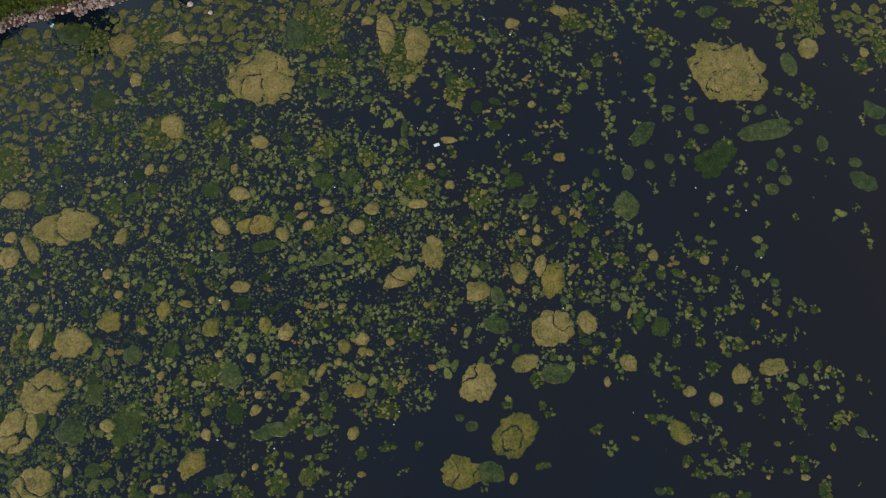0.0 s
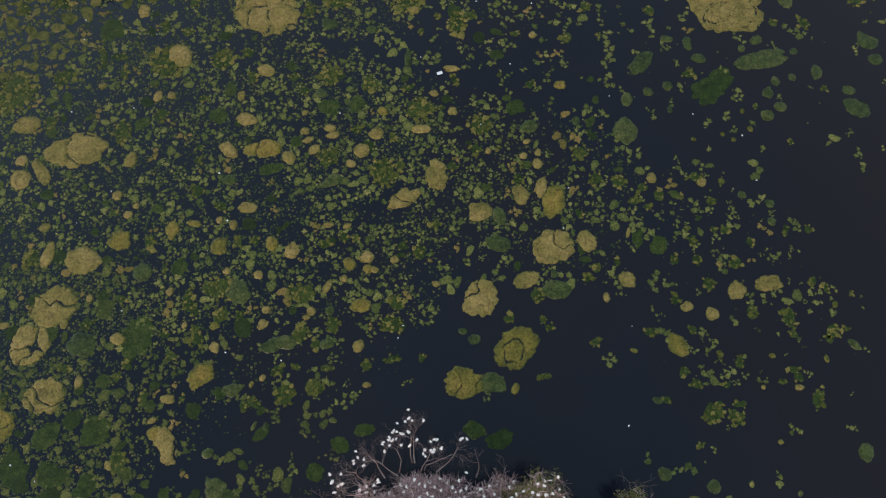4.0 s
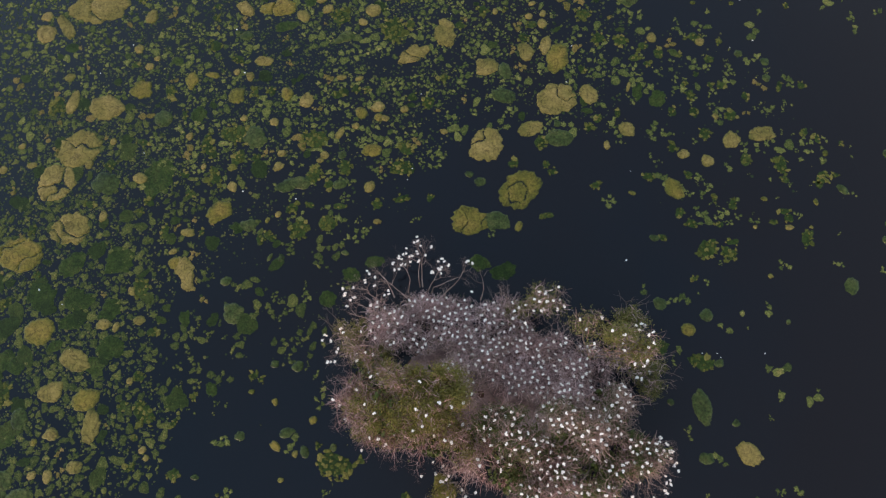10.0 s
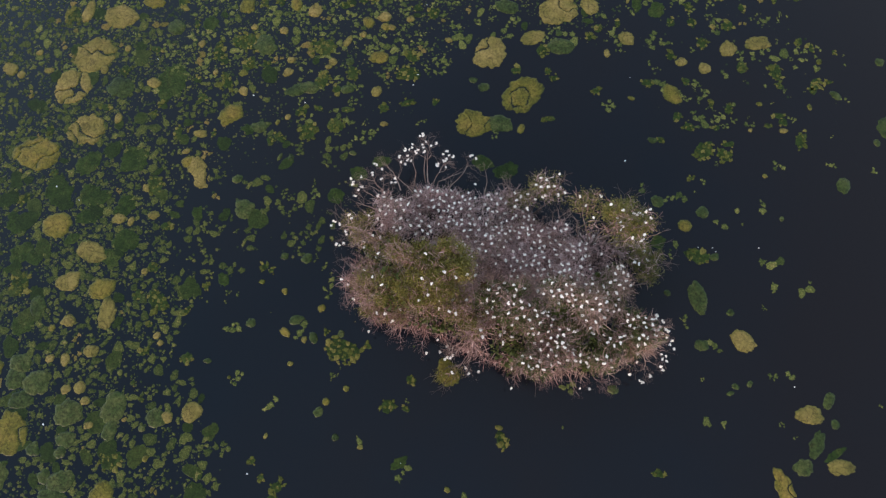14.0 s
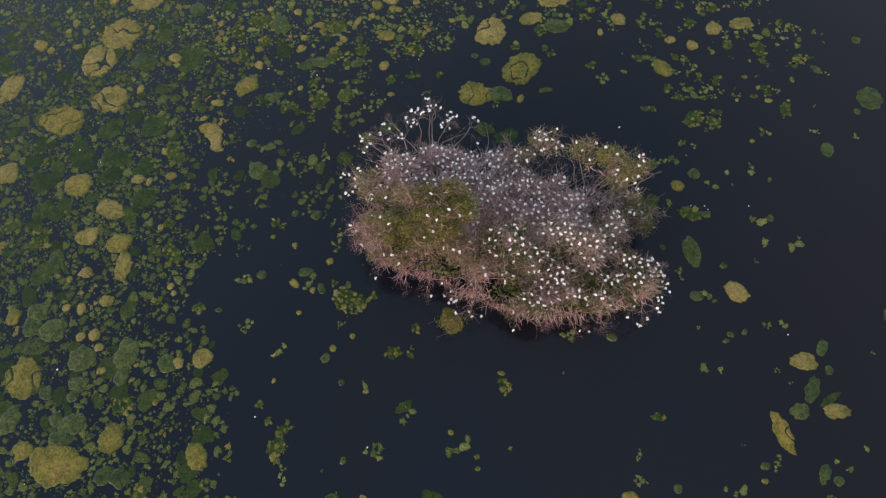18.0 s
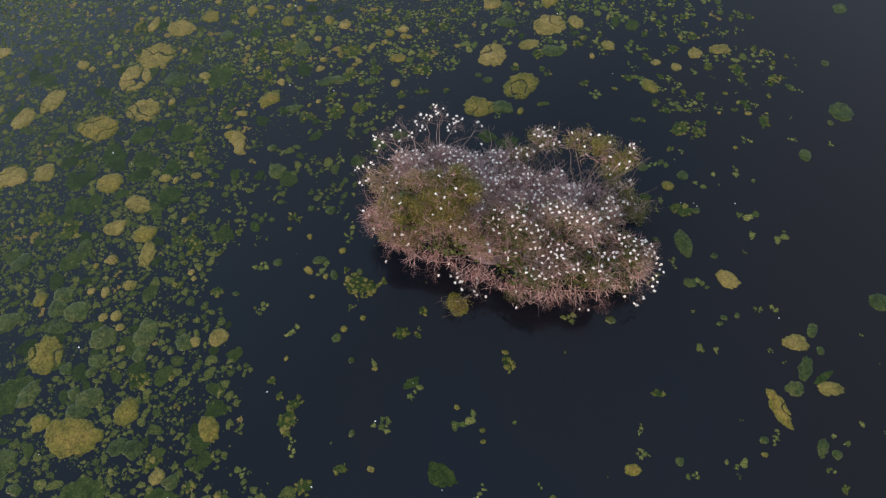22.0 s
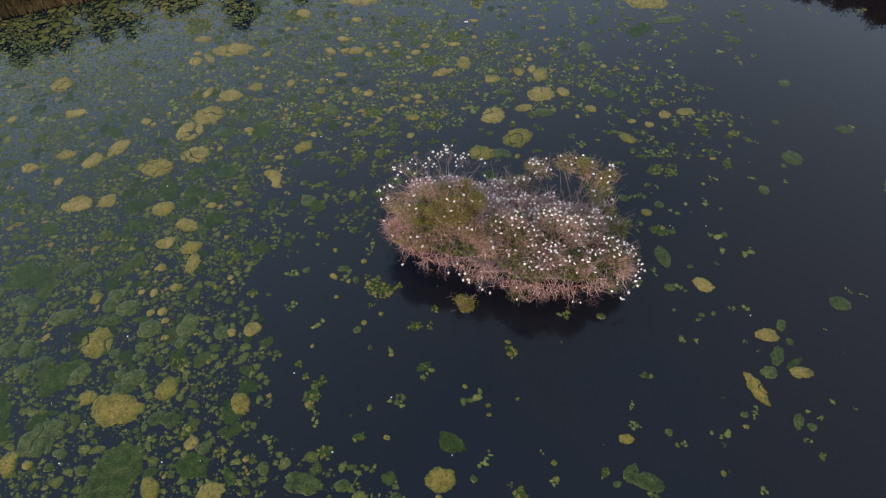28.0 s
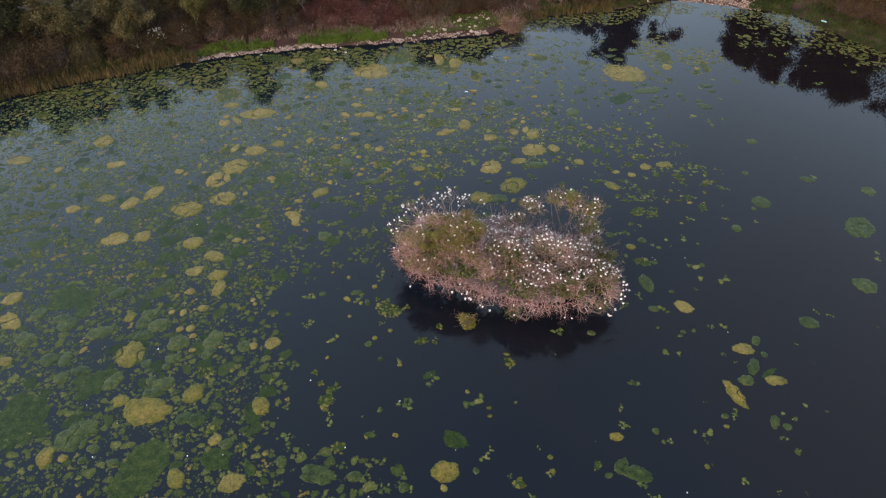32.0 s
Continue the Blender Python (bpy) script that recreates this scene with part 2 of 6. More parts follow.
CRUMB_WEST = material("green_scum_crumbs", [(0.0075, 0.016, 0.0064), (0.0319, 0.0448, 0.0118), (0.0936, 0.098, 0.0244), (0.2662, 0.197, 0.0639)], 4.0, 9, 0.7, 0.9, island=0.45, spec=0.1, coat=0.2, coat_rough=0.2, crest=0.34, crest_span=(-0.012, 0.042), reach=0.24, gritty=(0.3, 1.65))
PLATE = material("shore_scum_plates", [(0.028, 0.036, 0.007), (0.068, 0.074, 0.015), (0.13, 0.115, 0.03), (0.22, 0.16, 0.055)], 1.6, 9, 0.75, 0.9, island=0.35, spec=0.1, coat=0.2, coat_rough=0.2, reach=0.2, gritty=(0.35, 1.55))
CLUMP = material("dry_scum_clumps", [(0.034, 0.036, 0.008), (0.11, 0.09, 0.02), (0.195, 0.134, 0.04), (0.28, 0.178, 0.062)], 3.5, 11, 0.8, 0.9, island=0.4, spec=0.1, coat=0.25, coat_rough=0.15, crest=0.2, crest_span=(-0.015, 0.045), reach=0.2, gritty=(0.4, 1.5))
SPECKS = material("scum_specks", [(0.0076, 0.0153, 0.0059), (0.0221, 0.0357, 0.011), (0.0544, 0.0646, 0.0187), (0.1445, 0.119, 0.0382)], 0.9, 5, 0.7, 0, island=0.7, spec=0.1, coat=0.3, coat_rough=0.12, gritty=GRIT)
BARK = material("grey_bark", [(0.07, 0.05, 0.042), (0.14, 0.1, 0.088), (0.26, 0.21, 0.19)], 1.6, 14, 0.9, 0.5)
TWIG = material("bare_twigs", [(0.12, 0.072, 0.068), (0.53, 0.335, 0.315), (0.9, 0.7, 0.66)], 0.6, 5, 0.9, 0, island=0.7)
PALE_TWIG = material("pale_twigs", [(0.09, 0.05, 0.04), (0.36, 0.225, 0.18), (0.66, 0.51, 0.44)], 0.6, 5, 0.9, 0, island=0.65)
ROSY_TWIG = material("rosy_twigs", [(0.04, 0.019, 0.017), (0.35, 0.19, 0.165), (0.7, 0.5, 0.46)], 0.5, 5, 0.9, 0, island=0.7)
# white of the sprays that stand in for birds, and of the blossom
BIRD_AND_BLOSSOM_WHITE = material("bird_and_blossom_white", [(0.86, 0.76, 0.67), (0.93, 0.84, 0.76), (0.96, 0.9, 0.83)], 3, 12, 0.9, 0, island=0.4, gritty=(0.94, 1.04))
DROPPINGS = material("whitened_island_soil", [(0.07, 0.047, 0.047), (0.2, 0.142, 0.14), (0.44, 0.36, 0.35)], 0.5, 7, 0.95, 0.5, gritty=(0.6, 1.35))
LEAF_OLIVE = material("olive_leaves", [(0.056, 0.054, 0.01), (0.165, 0.14, 0.027), (0.3, 0.235, 0.062)], 0.4, 3, 0.7, 0, island=0.55)
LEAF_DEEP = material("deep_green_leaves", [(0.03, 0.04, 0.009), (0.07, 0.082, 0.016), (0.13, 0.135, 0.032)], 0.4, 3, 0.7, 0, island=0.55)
LEAF_RUST = material("rusty_leaves", [(0.035, 0.017, 0.01), (0.09, 0.045, 0.024), (0.15, 0.09, 0.045)], 0.4, 3, 0.75, 0, island=0.55)
LEAF_MOSS = material("moss_green_leaves", [(0.055, 0.056, 0.013), (0.155, 0.138, 0.032), (0.28, 0.23, 0.072)], 0.4, 3, 0.75, 0, island=0.55)
BANK_GREY = material("bank_grey_leaves", [(0.026, 0.02, 0.007), (0.0848, 0.067, 0.022), (0.18, 0.14, 0.05)], 0.55, 3, 0.75, 0, island=0.22)
BANK_RUST = material("bank_rusty_leaves", [(0.0234, 0.0117, 0.0054), (0.0576, 0.0324, 0.0117), (0.1123, 0.0702, 0.0252)], 0.55, 3, 0.75, 0, island=0.22)
BANK_DARK = material("bank_dark_leaves", [(0.0119, 0.0127, 0.0043), (0.034, 0.0323, 0.0102), (0.068, 0.0612, 0.0204)], 0.55, 3, 0.75, 0, island=0.22)
BANK_OLIVE = material("bank_olive_leaves", [(0.0319, 0.0298, 0.0064), (0.0901, 0.0786, 0.0181), (0.17, 0.1487, 0.0361)], 0.55, 3, 0.75, 0, island=0.22)
RED_GRASS = material("reddish_undergrowth", [(0.03, 0.01, 0.008), (0.085, 0.03, 0.022), (0.17, 0.075, 0.055)], 0.25, 3, 0.85, 0, island=0.4)
DULL_GRASS = material("dull_grass", [(0.012, 0.0225, 0.003), (0.0338, 0.051, 0.0067), (0.075, 0.0825, 0.015)], 0.3, 3, 0.8, 0, island=0.35)
GRASS = material("green_grass", [(0.035, 0.06, 0.006), (0.085, 0.13, 0.012), (0.16, 0.18, 0.026)], 0.3, 3, 0.8, 0, island=0.5)
REED = material("dry_reeds", [(0.022, 0.034, 0.008), (0.085, 0.066, 0.02), (0.25, 0.145, 0.06)], 0.3, 3, 0.85, 0, island=0.4)
DRY_GRASS = material("pinkish_dry_grass", [(0.1, 0.065, 0.045), (0.2, 0.135, 0.1), (0.32, 0.23, 0.18)], 0.25, 3, 0.85, 0, island=0.5)
STONE = material("pale_stone", [(0.13, 0.078, 0.06), (0.34, 0.24, 0.19), (0.62, 0.5, 0.42)], 1.2, 12, 0.9, 0.5, island=0.5)
WHITE_BITS = material("white_plastic_and_flecks", [(0.6, 0.62, 0.62), (0.75, 0.76, 0.76), (0.85, 0.85, 0.85)], 4, 20, 0.5, 0)

# ---- the pond, its banks and its island ----
NORTH_SHORE = [(-120, 24), (-94.6, 41.9), (-83.7, 48.9), (-68.3, 56.5), (-52.3, 62.9), (-38.3, 66.2), (-22.6, 68.8), (-2.7, 73.7), (4, 77.5), (12, 84),
               (25.7, 87.1), (45, 95.2), (55, 93), (63.9, 89.5), (71.1, 87.4), (77.1, 76.6), (83.5, 66.9), (97, 46)]
FAR_SHORE = [(112, -20), (104, -120), (50, -170), (-60, -172), (-125, -120), (-134, -40)]
POND = np.array(NORTH_SHORE + FAR_SHORE, float)


def pond_distance(x, y):
    """Metres outside the pond's edge, negative over the water."""
    p = np.stack([np.ravel(x), np.ravel(y)], 1).astype(float)
    best, inside = np.full(len(p), 1e9), np.zeros(len(p), bool)
    for a, b in zip(POND, np.roll(POND, -1, 0)):
        ab = b - a
        k = np.clip(((p - a) @ ab) / (ab @ ab), 0, 1)
        best = np.minimum(best, np.hypot(*(p - a - k[:, None] * ab).T))
        cross = (a[1] > p[:, 1]) != (b[1] > p[:, 1])
        at = a[0] + (p[:, 1] - a[1]) * ab[0] / (ab[1] if abs(ab[1]) > 1e-9 else 1e-9)
        inside ^= cross & (p[:, 0] < at)
    return np.where(inside, -best, best).reshape(np.shape(x))


def wavy(x, y, s, seed=0.0):
    return (np.sin(x * s + seed) * np.cos(y * s * 1.3 + 1.7 * seed) + 0.5 * np.sin(x * s * 2.3 + y * s * 1.9 + seed * 3) + 0.25 * np.sin(x * s * 5.1 - y * s * 4.3 + seed)) / 1.75


def ground_height(x, y):
    x, y = np.asarray(x, float), np.asarray(y, float)
    d = pond_distance(x, y) + 0.7 * wavy(x, y, 0.55, 2.0)
    out = np.clip(d, 0, None)
    h = 0.16 * np.minimum(out, 3) + 0.13 * np.clip(out - 3, 0, 22) + 0.02 * np.clip(out - 25, 0, 400) + 0.22 * wavy(x, y, 0.4, 1.0) * np.clip(out / 5, 0, 1)
    h = np.where(d < 0, np.maximum(-2.5, 0.22 * d), h + 0.01)
    e = 1 - ((x - 0.5) / 9.5) ** 2 - ((y + 2.4 + 0.2 * (x - 0.5)) / 4.6) ** 2
    isle = np.clip(e + 0.18 * wavy(x, y, 0.9, 4.0), -1, 1) * 0.3
    return np.maximum(h, np.where((np.abs(x) < 18) & (np.abs(y + 3) < 14), isle, -9))


def spaced(coarse_lo, lo, hi, coarse_hi, fine, coarse):
    return np.concatenate([np.linspace(coarse_lo, lo, coarse, endpoint=False), np.arange(lo, hi, fine), np.linspace(hi, coarse_hi, coarse)])


gx = spaced(-1500, -130, 130, 1500, 1.3, 24)
gy = np.concatenate([np.linspace(-1500, -190, 14, endpoint=False), np.arange(-190, -18, 6), np.arange(-18, 14, 0.8), np.arange(14, 36, 3), np.arange(36, 125, 1.1), np.linspace(125, 1500, 26)])
mx, my = np.meshgrid(gx, gy)
nx, ny = len(gx), len(gy)
q = np.arange(ny - 1)[:, None] * nx + np.arange(nx - 1)[None]
quads = np.concatenate([np.stack([q, q + 1, q + nx + 1], -1).reshape(-1, 3), np.stack([q, q + nx + 1, q + nx], -1).reshape(-1, 3)])
thing("ground", mesh_np("ground", np.stack([mx, my, ground_height(mx, my)], -1), quads, True), EARTH, "brown earth banks and bed round a still pond", "ground", kind="structure")
thing("water", mesh_np("water", [(-160, -200, 0), (140, -200, 0), (140, 115, 0), (-160, 115, 0)], [(0, 1, 2), (0, 2, 3)]), WATER, "dark still pond water mirroring trees and sky", "water", kind="structure")

ix, iy = np.meshgrid(np.arange(-13, 13.1, 0.4), np.arange(-9.5, 7.1, 0.4))
iq = (np.arange(ix.shape[0] - 1)[:, None] * ix.shape[1] + np.arange(ix.shape[1] - 1)[None]).ravel()
wide = ix.shape[1]
iz = ground_height(ix, iy) + 0.03 + 0.05 * wavy(ix, iy, 1.7, 5.0)
iquads = np.concatenate([np.stack([iq, iq + 1, iq + wide + 1], -1), np.stack([iq, iq + wide + 1, iq + wide], -1)])
thing("island_ground", mesh_np("island_ground", np.stack([ix, iy, np.where(ground_height(ix, iy) > 0.0, iz, -0.6)], -1), iquads, True), DROPPINGS, "grey soil and litter whitened by droppings", "ground", kind="structure")

# ---- floating mats: middle x, y, length, width, turn ----
TAN_1 = [
    (8.0, 64.1, 2.4, 1.3, 0), (2.7, 62.5, 1.7, 1.5, 0), (-11.5, 61.2, 4.8, 2.2, 96),
    (-34.7, 60.4, 2.1, 1.3, -11), (-41.1, 59.8, 3.2, 3.2, 0), (-8.1, 59.7, 4.4, 2.8, 91),
    (35.3, 59.3, 2.8, 2.1, 57), (41.5, 58.8, 1.2, 1.3, 0), (-42.1, 57.1, 1.1, 1.3, 0),
    (26.1, 56.3, 8.5, 7.8, 0), (-25.1, 55.8, 7.5, 6.1, -31), (-8.7, 55.7, 1.5, 1.0, 0),
    (-39.0, 55.4, 1.5, 2.1, 0), (-34.2, 49.8, 2.8, 2.7, 0), (-4.4, 48.2, 1.9, 0.8, 0),
    (-24.8, 48.0, 2.1, 1.5, -21), (-42.4, 46.0, 1.1, 0.9, 0), (-4.3, 43.1, 1.2, 1.1, 0),
]
TAN_2 = [
    (-26.3, 42.0, 2.2, 1.6, 0), (-49.7, 41.2, 3.2, 2.2, 0), (-17.3, 41.1, 1.5, 0.9, 0),
    (-7.6, 41.0, 2.0, 1.1, 8), (-12.4, 40.5, 1.6, 1.4, 47), (-14.0, 38.6, 1.8, 1.6, 0),
    (-28.1, 38.6, 2.6, 1.5, -43), (-44.0, 38.3, 6.7, 4.3, 11), (-21.5, 37.7, 1.6, 1.3, -39),
    (-38.2, 37.4, 1.8, 1.4, 88), (-49.7, 37.2, 1.4, 1.4, 0), (-14.9, 37.0, 1.2, 1.0, 0),
    (-47.4, 36.0, 3.4, 1.5, -52), (16.4, 35.5, 1.2, 1.0, 85), (-6.0, 35.5, 3.0, 2.4, 81),
    (-49.5, 35.2, 2.5, 2.3, 0), (21.6, 35.1, 1.1, 1.1, 0), (4.9, 34.4, 2.3, 1.4, 69),
]
TAN_3 = [
    (2.8, 33.6, 2.3, 1.8, -72), (-39.0, 33.4, 1.2, 1.2, 0), (-9.4, 33.1, 3.8, 1.8, 29),
    (-25.4, 32.2, 1.9, 1.2, 0), (-1.5, 31.9, 2.6, 2.3, 20), (9.5, 28.6, 2.4, 1.8, -57),
    (6.0, 28.0, 4.2, 3.5, 58), (-41.5, 26.5, 3.5, 3.1, 0), (13.2, 24.8, 1.9, 1.8, 0),
    (3.1, 24.8, 2.6, 1.7, 20), (27.1, 24.4, 3.2, 1.8, 5), (23.9, 23.6, 2.2, 1.7, 55),
    (-1.3, 22.6, 4.0, 3.5, 59), (18.9, 22.0, 1.4, 1.2, 0), (-43.8, 21.9, 4.9, 4.0, 26),
    (21.3, 21.3, 1.6, 1.4, 0), (-37.0, 18.6, 1.6, 1.4, 0), (-45.7, 18.0, 3.9, 3.5, 0),
]
TAN_4 = [
    (-13.4, 18.0, 1.4, 1.1, 61), (-43.2, 13.1, 3.8, 3.8, 23), (-31.0, 8.3, 3.8, 2.1, -65),
    (-38.5, 3.5, 1.5, 1.3, 1), (-40.8, -0.0, 3.1, 2.0, -27), (-42.5, -3.0, 2.5, 2.3, 1),
    (-38.3, -6.0, 3.0, 1.9, 88), (-41.9, -6.8, 1.6, 1.4, 1), (22.7, -7.4, 2.7, 1.8, -47),
    (-64.9, -8.8, 2.4, 2.5, 2), (-39.3, -9.7, 1.7, 1.3, 1), (-63.0, -12.7, 2.5, 3.8, 52),
    (28.2, -14.1, 2.5, 1.6, 1), (-29.0, -15.0, 2.4, 1.8, 11), (-31.3, -15.6, 1.2, 1.1, 76),
    (-38.5, -16.4, 1.1, 0.8, 1), (30.4, -18.7, 2.6, 1.4, 1), (-29.0, -33.0, 2.7, 2.1, 17),
]
TAN = TAN_1 + TAN_2 + TAN_3 + TAN_4
YELLOW_1 = [
    (7.4, 46.3, 1.3, 1.2, 0), (-24.3, 38.7, 4.4, 2.0, 6), (6.1, 32.9, 3.5, 2.5, 78),
    (-32.9, 29.7, 2.1, 1.5, 76), (-38.1, 28.6, 2.4, 2.3, 0), (-27.9, 27.9, 2.0, 1.9, 0),
    (-13.3, 21.9, 2.3, 1.5, 0), (17.6, 18.2, 2.5, 1.8, -58), (1.8, 18.0, 4.8, 3.5, 48),
    (-28.5, 15.0, 2.6, 2.1, 41), (-3.1, 14.6, 4.2, 2.7, 0), (-47.8, 10.3, 4.8, 3.7, 1),
    (17.9, 3.9, 1.5, 1.4, 1), (-44.6, 2.8, 2.9, 2.8, 34), (-39.3, -3.5, 2.8, 2.2, 22),
    (-20.9, -7.5, 1.4, 0.8, -37), (-5.4, -10.9, 2.7, 1.9, -58), (-45.7, -17.3, 3.9, 3.3, 79),
]
YELLOW_2 = [
    (25.2, -20.6, 3.9, 1.9, -69), (-36.5, -22.6, 2.8, 2.5, 80), (-44.2, -23.8, 1.9, 1.7, 1),
    (-28.3, -24.0, 3.1, 1.9, -61), (-40.8, -25.1, 5.5, 3.5, -12), (10.8, -26.5, 1.7, 1.2, 2),
    (-49.4, -30.9, 2.9, 1.6, 96), (-7.4, -31.1, 3.3, 2.5, 32), (-34.8, -32.9, 2.7, 1.6, -47),
]
YELLOW = YELLOW_1 + YELLOW_2
OLIVE_1 = [
     (28.7, 65.2, 4.0, 1.3, 0), (35.8, 63.6, 5.2, 3.3, 82),
    (9.7, 62.7, 3.4, 2.9, 0), (26.2, 62.5, 2.2, 1.5, 0), (-5.0, 61.9, 2.3, 2.2, 0),
     (-37.9, 61.4, 3.9, 3.1, 0), (18.7, 61.0, 2.5, 2.1, 0),
    (-44.1, 60.2, 3.2, 2.8, 0), (-2.8, 59.7, 2.7, 2.1, 0), (43.3, 59.6, 5.7, 1.9, 89),
    (-37.8, 58.5, 2.8, 1.6, 23), (-45.1, 58.0, 2.7, 1.7, 0), (12.1, 57.6, 2.0, 1.4, 78),
    (-48.6, 56.3, 2.4, 1.7, -21), (10.6, 56.0, 1.5, 1.4, 0), (-52.6, 55.6, 1.7, 1.8, 36),
]
OLIVE_2 = [
    (34.7, 54.1, 1.6, 1.7, 0), (-36.3, 53.4, 1.7, 1.2, 97), (-33.8, 52.8, 1.6, 1.2, 0),
    (8.2, 52.1, 1.6, 1.6, 0), (-26.8, 50.0, 1.4, 1.5, 0), (-40.9, 49.6, 2.2, 1.1, 0),
    (-29.6, 49.3, 2.8, 2.5, 0), (-42.8, 49.2, 3.0, 1.0, 98), (-35.4, 49.1, 4.3, 4.0, 0),
    (21.5, 47.6, 1.9, 1.2, 0), (-40.3, 47.6, 1.8, 1.1, 89), (4.1, 46.3, 1.6, 1.2, 0),
    (-51.6, 45.2, 4.9, 5.0, 0), (-7.9, 43.3, 3.0, 2.8, 0), (-35.6, 42.6, 1.9, 1.6, 0),
    (-47.3, 41.7, 1.7, 1.7, 0), (-1.4, 41.6, 2.9, 2.5, 0), (-39.5, 40.4, 3.2, 2.0, -68),
]
OLIVE_3 = [
    (-1.8, 38.7, 1.6, 1.5, 0), (9.1, 38.3, 2.1, 2.1, 0), (-4.3, 36.8, 1.3, 1.2, 0),
    (-11.5, 36.2, 3.7, 2.6, -69), (21.0, 35.6, 1.9, 1.4, 0), (2.6, 35.3, 1.7, 1.2, -31),
    (-30.8, 33.9, 1.8, 1.5, 0), (18.8, 33.6, 1.6, 1.1, -32), (14.5, 33.0, 1.4, 1.0, 0),
    (-6.0, 30.4, 1.4, 1.0, 20), (31.9, 30.0, 1.1, 1.0, -56), (29.6, 29.9, 1.5, 0.8, 73),
    (23.5, 29.9, 1.3, 1.1, 0), (25.8, 28.7, 1.4, 0.9, -77), (-17.2, 28.3, 1.4, 1.1, 0),
    (-27.2, 23.6, 3.9, 2.4, -9), (4.2, 23.2, 1.8, 1.4, 78), (-9.8, 22.2, 2.0, 1.8, 0),
]
OLIVE_4 = [
    (25.2, 21.5, 1.6, 1.2, 73), (28.7, 21.1, 2.5, 1.6, -66), (-10.2, 20.1, 3.3, 1.8, -9),
    (5.4, 19.9, 1.3, 0.9, 0), (15.1, 19.5, 1.6, 1.1, 0), (-19.1, 19.1, 2.1, 1.8, 73),
    (9.7, 18.5, 1.2, 0.9, 0), (23.4, 16.6, 1.5, 1.0, 73), (21.8, 14.5, 1.0, 0.8, 0),
    (30.5, 13.3, 2.4, 1.3, 66), (-20.3, 13.3, 2.1, 2.0, 62), (20.5, 11.9, 2.5, 1.8, 49),
    (22.6, 11.5, 1.9, 1.7, 1), (18.9, 0.8, 2.7, 1.7, -9), (14.2, 0.4, 1.9, 1.5, 1),
    (-23.4, -1.1, 1.1, 0.9, 1), (-33.5, -4.8, 3.0, 1.8, -54), (-15.3, -9.1, 3.9, 2.4, -13),
]
OLIVE_5 = [
    (-8.8, -11.7, 1.1, 1.0, 1), (-10.8, -14.2, 1.7, 1.5, 1), (-0.2, -16.9, 2.0, 1.2, -69),
    (13.9, -19.5, 1.2, 0.9, 1), (-36.0, -19.5, 2.4, 1.9, 1), (-21.1, -23.1, 2.4, 1.9, 64),
    (-32.9, -27.0, 1.9, 1.6, 1), (-15.7, -27.1, 1.3, 1.0, 1), (-18.8, -28.8, 1.7, 1.4, 2),
    (8.3, -29.9, 1.4, 0.9, 64), (0.1, -32.2, 1.7, 1.1, 21),
]
OLIVE_0 = [
    (-19.3, 61.9, 5.8, 6.1, 0), (-51.9, 58.8, 3.8, 2.1, 11), (-9.6, 58.7, 7.7, 5.2, 91), (-17.2, 56.9, 3.5, 2.8, 0), (-17.6, 47.4, 2.5, 2.5, 0),
]
OLIVE = OLIVE_0 + OLIVE_1 + OLIVE_2 + OLIVE_3 + OLIVE_4 + OLIVE_5
GREEN_1 = [
    
    (33.0, 57.2, 3.0, 1.8, -69), (19.3, 51.9, 1.5, 1.0, 0),
    (41.4, 51.7, 2.4, 2.0, -36), (21.6, 51.4, 1.8, 1.0, -86), 
    (22.6, 49.5, 1.8, 1.1, 0), (42.0, 49.5, 1.8, 1.7, 0), (29.6, 49.4, 5.6, 2.3, 13),
    (16.4, 49.0, 3.5, 2.0, 59), (35.3, 47.9, 2.0, 1.4, 82), 
    (30.7, 46.8, 1.2, 1.2, 0), (30.9, 43.7, 1.6, 1.1, 0), (39.2, 43.6, 3.1, 2.0, -25),
]
GREEN_2 = [
    (29.3, 42.7, 1.5, 1.3, 0), (3.9, 41.4, 1.9, 1.6, 21), (14.1, 40.8, 3.5, 2.6, -80),
    (-27.5, 35.2, 1.5, 1.3, 0), (-16.9, 35.1, 2.2, 1.4, 32), (25.6, 33.7, 1.0, 0.9, 0),
    (28.3, 32.8, 1.1, 0.9, 0), (44.0, 31.9, 2.0, 1.9, 2), (0.5, 31.2, 2.1, 1.4, -71),
    (0.5, 28.4, 2.6, 1.6, -20), (-35.4, 25.3, 2.0, 1.8, 0), (6.1, 23.7, 2.6, 2.1, 0),
    (49.4, 20.9, 2.7, 2.0, 2), (57.8, 18.2, 2.3, 2.6, 2), (-40.4, 18.0, 3.0, 2.5, 0),
    (-21.8, 17.9, 2.2, 1.5, 20), (40.1, 14.8, 2.8, 2.7, 1), (-0.5, 14.5, 2.6, 1.9, 0),
]
